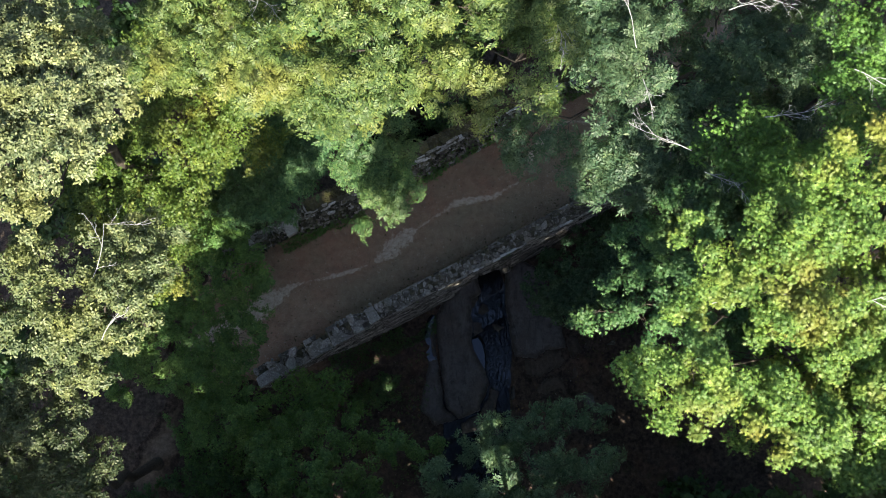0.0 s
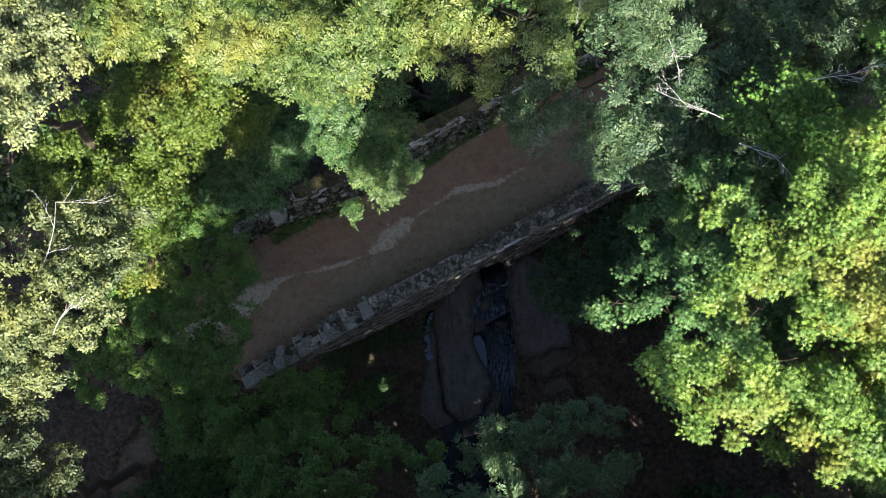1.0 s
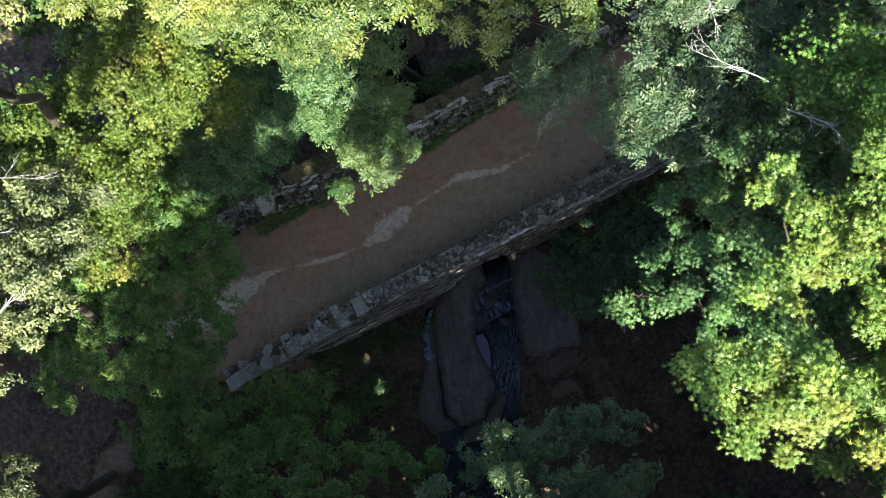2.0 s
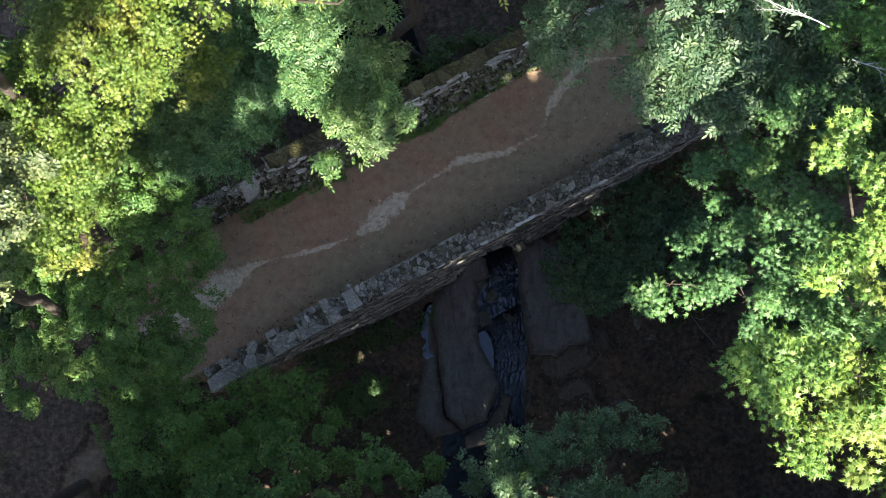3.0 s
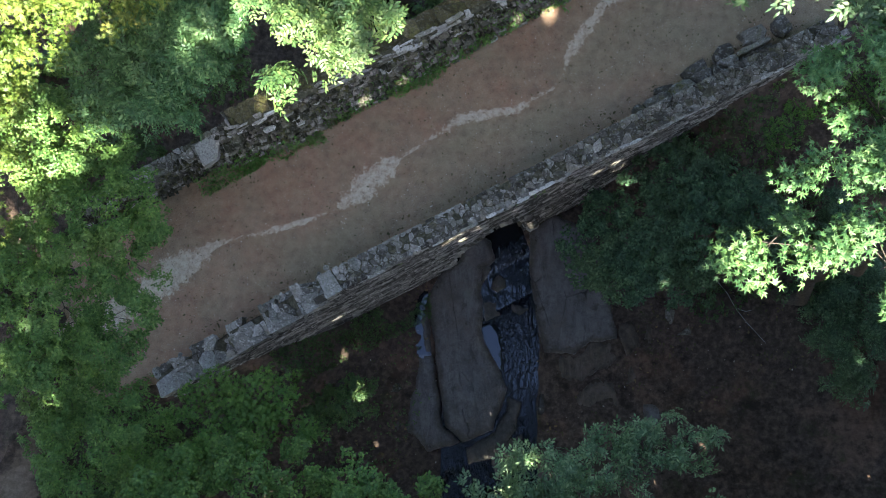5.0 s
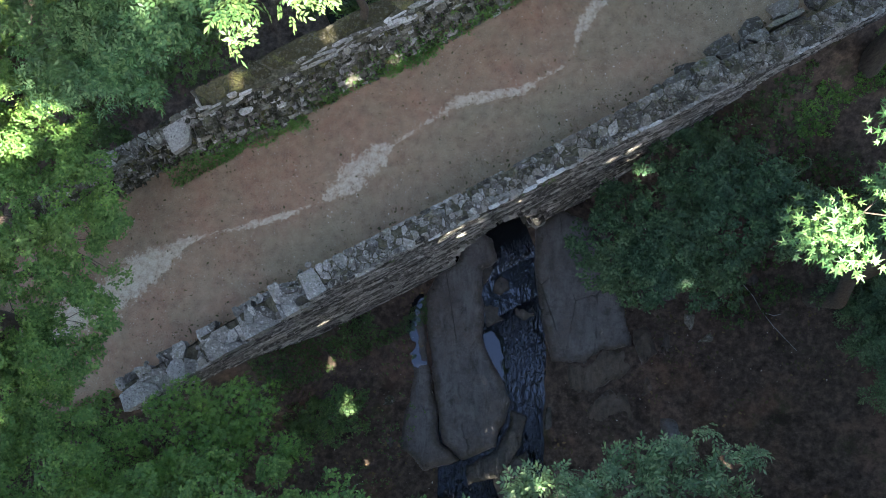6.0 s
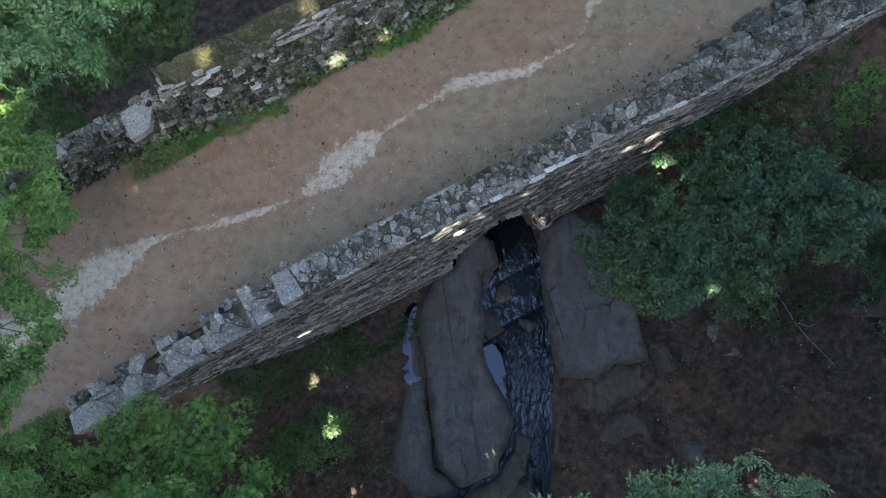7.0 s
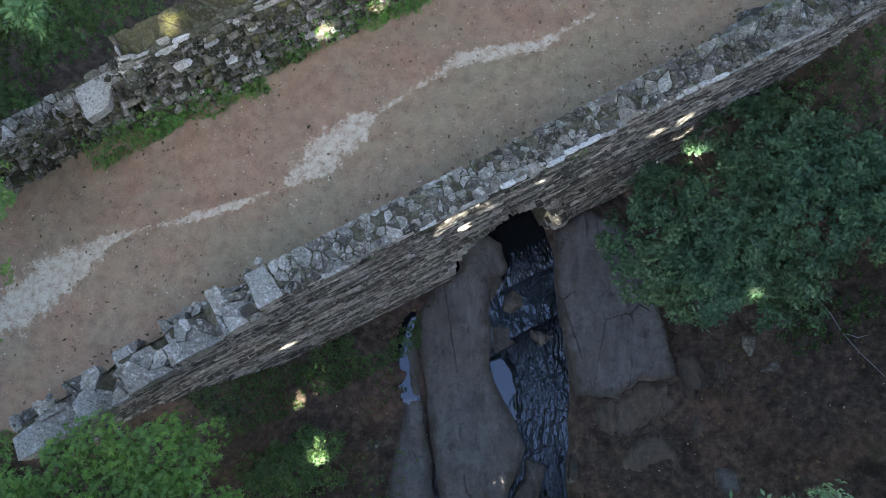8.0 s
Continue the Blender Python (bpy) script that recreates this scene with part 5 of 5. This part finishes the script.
bank_right = make_tree("understory_tree", "dark green understory tree on the shaded bank", (13.4, 3.0),
                       [(x, y, land_z(x, y) + up, rx, ry, 0.5) for x, y, up, rx, ry in ((11.9, 3.3, 1.5, 1.0, 1.2), (12.7, 4.0, 1.7, 1.2, 1.3), (12.5, 1.9, 1.4, 1.0, 1.1), (12.7, 0.4, 1.2, 0.9, 0.9), (13.8, 2.2, 1.8, 1.3, 1.6), (12.0, 5.2, 1.5, 1.1, 0.8))],
                       "ash", LEAF_BLUE, 36, 0.08, 1.9, 0.9, group=TREES, pad=0.6, flat=0.45, tilt=0.28)
# added dark leaves that hide the water's reflection and leave a black gap
bank_upstream = make_tree("understory_tree", "dark understory tree added to cover the water upstream", (3.4, 14.5),
                          [(-1.6, 12.4, -2.4, 1.6, 1.0, 0.5), (0.6, 13.0, -2.2, 1.5, 1.0, 0.5), (2.4, 13.6, -2.0, 1.4, 0.9, 0.5), (-3.6, 12.6, -2.4, 1.3, 0.9, 0.5)],
                          "oval", LEAF_DARK, 35, 0.08, 1.6, 1.5, group=TREES, pad=0.75)
shrub = make_tree("shrub", "small yellow-green shrub on the bank", (-3.1, -0.5),
                  [(-2.9, -0.4, -3.3, 0.75, 0.7, 0.4), (-3.7, -0.9, -3.4, 0.9, 0.6, 0.35)],
                  "round", LEAF_GREEN, 23, 0.03, 2.4, 0.75, "shrub", pad=0.4)
ash_south = make_tree("ash_tree", "ash crown in deep shade below the bridge", (3.5, -7.0),
                      [(3.6, -1.7, 6.2, 1.5, 0.9, 0.5), (2.1, -2.5, 7.0, 1.2, 0.8, 0.5), (5.3, -1.6, 6.4, 1.0, 0.8, 0.5), (3.2, -3.4, 7.8, 2.0, 1.0, 0.7), (5.6, -3.2, 7.6, 1.2, 0.9, 0.6), (0.4, -4.0, 8.6, 1.5, 1.0, 0.7), (2.6, -4.8, 11.0, 2.6, 1.0, 0.8), (-1.6, -4.8, 11.5, 1.6, 0.8, 0.7)],
                      "ash", LEAF_FROST, 24, 0.2, 1.8, 1.0, group=TREES, flat=0.35, lumps=(0.16, 0.34), tilt=0.36)
under_south = make_tree("understory_tree", "shaded small-leaved tree on the lower bank", (-4.5, -4.2),
                        [(-5.0, -2.6, 2.6, 1.7, 0.9, 0.7), (-3.2, -2.4, 2.0, 1.2, 0.8, 0.7), (-1.4, -3.2, 2.8, 1.4, 0.9, 0.7), (-4.8, -4.2, 3.6, 2.6, 1.2, 0.9), (-7.6, -3.6, 3.0, 1.4, 1.2, 0.8)],
                        "round", LEAF_UNDER, 25, 0.12, 2.2, 1.15, group=TREES, pad=0.75, tilt=0.3)
BARE = [((12.5, 9.5), (6.6, 6.0, 19.3), (-0.8, 0.5, 0.3), 1.7, gum_far), ((12.5, 9.5), (5.2, 8.8, 19.4), (-0.1, 1.0, 0.3), 1.7, gum_far), ((12.5, 9.5), (5.4, 8.0, 19.2), (0.2, -1.0, 0.2), 1.0, gum_far),
        ((12.5, 9.5), (7.6, 9.7, 19.8), (1.0, 0.3, 0.2), 1.7, gum_far), ((12.5, 9.5), (8.2, 6.6, 20.4), (0.9, 0.0, 0.3), 1.5, gum_far), ((12.5, 9.5), (6.9, 5.4, 19.4), (0.9, -0.4, 0.3), 1.2, gum_far),
        ((12.5, 9.5), (10.2, 7.6, 21.2), (0.8, -0.6, 0.3), 1.6, gum_far), ((-12.5, 2.0), (-9.3, 2.6, 18.9), (0.5, 0.9, 0.4), 1.9, oak_low), ((-12.5, 2.0), (-9.0, 1.0, 18.8), (0.5, 0.8, 0.4), 1.4, oak_low),
        ((14.8, 0.5), (6.5, 1.8, 21.0), (1.0, 0.1, 0.3), 1.4, gum), ((14.8, 0.5), (9.4, 1.7, 22.2), (1.0, 0.1, 0.3), 1.2, gum), ((-1.0, 14.0), (2.6, 9.2, 21.2), (0.4, -0.8, 0.2), 1.3, ash_top), ((-8.5, 15.0), (-5.6, 10.6, 19.2), (0.7, -0.5, 0.3), 1.7, hickory_top)]
for sd, (foot_, st, dr, ln, tr) in enumerate(BARE):
    dead_limb(foot_, st, dr, ln, 40 + sd, tr)

# tall trees added unseen south of the bridge to keep it in shade, and woods all round
shade = make_tree("oak_tree", "tall broad woodland oak added for shade", (1.0, -11.0),
                  [(0.0, -8.6, 13.5, 3.4, 2.0, 1.4), (1.0, -11.0, 18.5, 3.4, 2.6, 1.6), (-2.2, -10.5, 16.5, 2.2, 2.4, 1.4), (4.0, -11.0, 16.5, 2.2, 2.4, 1.4), (1.0, -14.0, 15.0, 3.2, 2.0, 1.4), (0.6, -9.4, 8.5, 3.6, 2.2, 1.2)],
                  "oval", LEAF_OAK, 31, 0.3, 3.6, 4.2, group=TREES, pad=1.4, flat=0.45, tilt=0.4)
thicket = make_tree("understory_tree", "leafy understory thicket added at the wood's edge", (0.0, -8.5),
                    [(0.0, -7.6, 0.5, 2.6, 1.4, 1.4), (-0.6, -8.4, 3.5, 2.8, 1.6, 1.4), (0.8, -8.8, 6.8, 2.6, 1.6, 1.4), (0.0, -7.8, -2.4, 2.6, 1.2, 1.0)],
                    "round", LEAF_DARK, 32, 0.12, 2.8, 3.6, group=TREES, pad=1.2, flat=0.5, tilt=0.4)
rr_ = np.random.default_rng(5)
SHADERS = [(8.0, -15.0, 0.8), (21.5, 5, 1.0), (25.5, 0, 1.1), (22.5, -4, 1.05), (-4.6, -12.5, 0.85), (-1.5, -14.5, 1.0), (11.0, -15.5, 1.2), (14, -10, 1.1), (20, -9, 1.0), (-7.2, -17, 0.95), (-1, -17, 1.3), (6, -18, 1.4), (13, -17, 1.2), (17.0, -3.0, 0.95), (12, -13.5, 1.1), (18, -12.5, 1.1), (20.5, -17, 1.2)]
RING = [(23, 6, 1.1), (17, 15, 1.15), (9, 20, 1.15), (-2, 20, 1.15), (-12, 18.5, 1.15), (-20, 8, 1.15), (-20, -6, 1.15)]
for x, y, k in SHADERS + RING:
    yaw = float(rr_.uniform(-40, 40) if y < -2 else rr_.uniform(0, 360))
    copy_thing(shade, pose(x, y, land_z(x, y), 0, 0, yaw) @ Matrix.Scale(k, 4))
# unseen oak copies, squeezed or stretched so that they shade certain crowns and ground
for x, y, wide, deep, high in ((3.5, -9.5, 0.5, 0.85, 1.57), (-3.3, -10.0, 0.62, 0.9, 1.22), (6.3, -12.0, 0.22, 0.6, 2.0), (-12.6, -13.0, 0.55, 0.7, 1.6), (-11.2, -12.0, 0.5, 0.8, 1.15), (-15.5, -11.5, 0.6, 0.6, 0.7)):
    copy_thing(shade, pose(x, y, land_z(x, y)) @ Matrix.Diagonal((wide, deep, high, 1)))
# thickets: the southern ones are added out of view to stop sun leaks
for x, y in ((-14.5, -9.5), (-16, -8.5), (-13, -10.5), (-10.5, -8.6), (-6, -8.4), (-12, -8.2), (-8, -8.8), (-3.8, -8.2), (4.0, -8.6), (7.6, -8.0), (11.2, -7.6), (15, -6.6), (18.5, -4.5), (17.5, 0.0), (2, -11), (9, -11), (13, -9.8), (16.5, -9), (19.5, -8), (14.5, -12.5), (-6, -10.8), (6, -10.5), (8.6, -9.3), (11.2, -9.8), (-2, -9.8), (-9.5, -10.5), (0.5, -13), (10.3, -7.2), (13.6, -6.8), (1.6, -8.2), (-0.8, -7.6),
             (-15, 8), (-14, 14), (-9, 15.5), (-3.5, 16), (2.5, 16.5), (8, 16), (13.5, 13), (16, 7), (-18.5, 1), (-19, -6)):
    copy_thing(thicket, pose(x, y, land_z(0.0, -8.5) + 0.3 * (land_z(x, y) - land_z(0.0, -8.5)), 0, 0, float(rr_.uniform(-30, 30))))


# ---- small growth and litter ----
def patch_points(count, s_lo, s_hi, v_lo, v_hi, r, surface):
    s, v = r.uniform(s_lo, s_hi, count), r.uniform(v_lo, v_hi, count)
    x, y = s * CA - v * SA, s * SA + v * CA
    return np.stack([x, y, surface(s, v, x, y)], 1)


def low_growth(name, label, category, places, kind, material, scale, seed, tilt=0.5):
    r = np.random.default_rng(seed)
    ob = scatter_leaves(name, places, r.normal(0, 1, (len(places), 2)), kind, material, None, label, r, scale, tilt, "stuff")
    return tagged(ob, label, category, kind="stuff")


def on_land(lift):
    return lambda s, v, x, y: land(x, y) + lift


def on_road(lift):
    return lambda s, v, x, y: road_z(s) - 0.10 * ((v - 6.6) / 2.4) ** 2 + 0.3 * smooth(v - far_foot(s) + 8.66, 8.55, 9.3) + lift


def clumped(points, scale, seed, keep):
    return points[fbm(points[:, 0], points[:, 1], scale, seed) > keep]


gr = np.random.default_rng(61)


def ragged(points):
    """Thins grass out towards the road, in tufts."""
    s, v = sv(points[:, 0], points[:, 1])
    return points[(v - far_foot(s) + 0.06) * 1.6 + 0.5 * fbm(s, v, 1.9, 5) + gr.normal(0, 0.12, len(s)) > -0.05]


low_growth("ground_ivy", "low green plants along the wall's foot", "plants", clumped(patch_points(2600, -4.5, 1.6, 2.2, 3.5, gr, on_land(0.06)), 1.1, 4, -0.15), "round", LEAF_DARK, 0.5, 62)
low_growth("ground_ivy", "low green plants on the shaded bank", "plants", clumped(patch_points(2600, 9.0, 16.0, -2.5, 3.4, gr, on_land(0.12)), 0.7, 6, 0.1), "round", LEAF_DARK, 0.9, 63)
low_growth("ground_ivy", "scattered green seedlings on the stream bank", "plants", clumped(patch_points(900, -7, 0, -4, 2.4, gr, on_land(0.1)), 0.9, 8, 0.2), "round", LEAF_DARK, 0.7, 64)
low_growth("grass_fringe", "short green grass at the foot of the upstream wall", "grass", clumped(ragged(patch_points(9000, -3.2, 9.0, 8.1, 9.05, gr, on_road(0.04))), 0.75, 21, -0.02), "oval", GRASS, 0.42, 65, 0.8)
low_growth("grass_fringe", "thin grass along the downstream parapet", "grass", clumped(patch_points(420, -6, 9.0, 4.28, 4.5, gr, on_road(0.03)), 1.8, 3, 0.1), "oval", GRASS, 0.34, 66, 0.8)


TALUS = patch_points(2600, -4.0, 12.0, 8.66, 9.12, gr, lambda s, v, x, y: road_z(s) + 0.06 + 2.6 * (v - 8.66) * gr.uniform(0.2, 1.1, len(s)))
low_growth("grass_fringe", "grass and small weeds on the rubble under the upstream wall", "grass", clumped(TALUS, 1.2, 7, -0.1), "oval", GRASS, 0.52, 67, 0.8)
low_growth("ground_ivy", "dark weeds on the rubble under the upstream wall", "plants", clumped(TALUS + (0.05, 0.05, 0.02), 1.6, 9, 0.15), "round", LEAF_DARK, 0.5, 68, 0.7)


WEEDS = patch_points(420, -6.5, 9.0, 3.46, 3.62, gr, lambda s, v, x, y: np.array([near_top(q) for q in s]) - gr.uniform(0.03, 0.3, len(s)))
low_growth("ground_ivy", "small green weeds rooted in the parapet's joints", "plants", clumped(WEEDS, 1.5, 17, 0.1), "round", LEAF_DARK, 0.36, 76, 0.7)


def flat_bits(name, label, category, places, material, size, seed, lumpy):
    """Small leaves or pebbles that lie about, as one mesh."""
    r = np.random.default_rng(seed)
    n = len(places)
    ang = np.linspace(0, 2 * math.pi, 7)[:-1]
    sz = size * (0.35 + 1.5 * r.uniform(0, 1, n) ** 2.5)
    turn = r.uniform(0, 6.28, n)
    ring = np.stack([np.cos(ang), 0.6 * np.sin(ang)], 1)[None] * sz[:, None, None] * r.uniform(0.35, 1.3, (n, 6, 1))
    c, q = np.cos(turn)[:, None], np.sin(turn)[:, None]
    X, Y = ring[:, :, 0] * c - ring[:, :, 1] * q, ring[:, :, 0] * q + ring[:, :, 1] * c
    low = np.stack([X, Y, np.full_like(X, -0.01)], 2) + places[:, None, :]
    if lumpy:
        low[:, :, 2] += r.uniform(-0.01, 0.02, (n, 6))
    else:
        low[:, :, 2] += r.uniform(0.008, 0.03, (n, 6))
    peak = places + np.stack([np.zeros(n), np.zeros(n), sz * (0.5 if lumpy else 0.15) + 0.006], 1)
    V = np.concatenate([low, peak[:, None, :]], 1)
    f = np.array([(i, (i + 1) % 6, 6) for i in range(6)])
    F = f[None] + (np.arange(n) * 7)[:, None, None]
    ob = mesh_np(name, V.reshape(-1, 3), F.reshape(-1, 3), material, None, label, "stuff")
    return tagged(ob, label, category, kind="stuff")


low_growth("ground_ivy", "dark green undergrowth beside the trail", "plants", clumped(patch_points(5200, -19, -9.0, -7.5, 2.0, gr, on_land(0.25)), 0.6, 23, -0.25), "oval", LEAF_DARK, 1.5, 77)
low_growth("ground_ivy", "leafy green plants beside the road's far end", "plants", clumped(patch_points(2400, 13.0, 17.5, 0.5, 3.3, gr, on_land(0.15)), 0.9, 11, -0.1), "round", LEAF_MAPLE, 0.7, 69)
stick = thing("fallen_branch", "thin pale fallen branch on brown earth", "branch", place=(9.6, 3.6, land_z(9.6, 3.6)))
way = [(9.6, 3.6), (9.95, 3.1), (10.15, 2.6), (10.45, 2.1), (10.95, 1.35)]
mesh_np("stem", *tube([(x - 9.6, y - 3.6, land_z(x, y) - land_z(9.6, 3.6) + 0.05) for x, y in way], np.linspace(0.012, 0.006, 5), 6), DEADWOOD, stick, smooth=True)
mesh_np("side_twig", *tube([(0.55, -1.0, land_z(10.15, 2.6) - land_z(9.6, 3.6) + 0.05), (0.85, -1.15, land_z(10.45, 2.45) - land_z(9.6, 3.6) + 0.08), (1.05, -1.1, land_z(10.65, 2.5) - land_z(9.6, 3.6) + 0.06)], (0.012, 0.009, 0.005), 5), DEADWOOD, stick, smooth=True)
low_growth("ground_ivy", "thick green undergrowth round the parapet's broken end", "plants", clumped(patch_points(2600, -12.5, -7.7, 0.2, 4.6, gr, on_land(0.2)), 0.8, 12, -0.4), "oval", LEAF_UNDER, 0.95, 70)
flat_bits("leaf_litter", "dark fallen leaves scattered on the clay road", "leaves", patch_points(1700, -9, 15, 4.4, 9.0, gr, on_road(0.010)), LITTER, 0.028, 71, False)
flat_bits("leaf_litter", "dark leaves gathered along the parapet", "leaves", np.concatenate([patch_points(900, -6, 15, 4.28, 4.62, gr, on_road(0.012)), patch_points(500, -6, 15, 4.5, 5.1, gr, on_road(0.012))]), LITTER, 0.036, 72, False)
flat_bits("pebbles", "small pale pebbles on the clay road", "pebbles", patch_points(5200, -9, 15, 4.4, 9.0, gr, on_road(0.004)), PEBBLE, 0.016, 73, True)
flat_bits("leaf_litter", "brown fallen leaves on the stream bank", "leaves", clumped(patch_points(6400, -8, 13, -5, 3.4, gr, on_land(0.02)), 0.8, 15, -0.1), LITTER, 0.045, 74, False)
flat_bits("pebbles", "small stones on the stream bank", "pebbles", patch_points(420, -6, 12, -5, 3.4, gr, on_land(0.008)), PEBBLE, 0.022, 75, True)


# ---- gaps in the leaves through which the sun reaches the ground ----
def sun_gaps(spots):
    """Takes the leaves out of the crowns along the sun's way to each spot (x, y, z, radius)."""
    bpy.context.view_layer.update()
    for ob in [o for o in scene.objects if o.parent and (o.name.split(".")[0] in ("crown", "twig_work") or o.name.startswith("limb") and o.parent["label"] == "tall broad woodland oak added for shade")]:
        me = ob.data
        m = np.array(ob.matrix_world)
        box = np.array([tuple(c) for c in ob.bound_box]) @ m[:3, :3].T + m[:3, 3]
        mid, reach = box.mean(0), np.linalg.norm(box - box.mean(0), axis=1).max()
        way_ = np.array(sun_from)
        near_ = []
        for x, y, z, rad in spots:
            d = mid - (x, y, z)
            if np.linalg.norm(d - (d @ way_) * way_) < reach + rad and d @ way_ > -reach:
                near_.append(((x, y, z), rad))
        if not near_:
            continue
        co = np.empty(len(me.vertices) * 3, np.float32)
        me.vertices.foreach_get("co", co)
        tri = np.empty(len(me.loops), np.int32)
        me.loops.foreach_get("vertex_index", tri)
        co, tri = co.reshape(-1, 3), tri.reshape(-1, 3)
        c = (co @ m[:3, :3].T + m[:3, 3])[tri].mean(1)
        cut = np.zeros(len(tri), bool)
        for p, rad in near_:
            d = c - np.array(p)
            along = d @ way_
            cut |= (along > 0.4) & (((d - along[:, None] * way_) ** 2).sum(1) < rad * rad)
        if cut.any():
            left = mesh_np(me.name, co, tri[~cut], me.materials[0], smooth=bool(me.polygons[0].use_smooth))
            ob.data = left.data
            bpy.data.objects.remove(left)


FLECKS = [(-4.88, 9.0, -0.95, 0.15), (-4.17, 8.56, -0.85, 0.17), (-4.76, 8.3, -0.9, 0.15), (1.98, 8.9, 0.35, 0.26), (3.25, 8.85, 0.5, 0.26), (8.3, 8.6, 0.75, 0.3), (7.3, 8.9, 0.8, 0.26), (1.84, 9.65, 2.15, 0.22), (-0.9, 9.65, 2.15, 0.22),
          (-2.68, 2.2, -4.5, 0.2), (-2.5, 1.1, -3.2, 0.3), (8.2, 3.0, -0.7, 0.3), (7.7, -0.4, -0.7, 0.26), (-2.05, 3.5, -2.55, 0.26), (-1.35, 3.5, -2.4, 0.2), (8.05, 3.5, 0.2, 0.28), (7.3, 3.5, 0.2, 0.24), (2.6, 3.5, 0.6, 0.16), (5.2, 3.4, -3.6, 0.2)]
sun_gaps([(*at(s_, v_, z_), q_) for s_, v_, z_, q_ in FLECKS] + [(2.1, -3.8, 8.8, 0.7)])
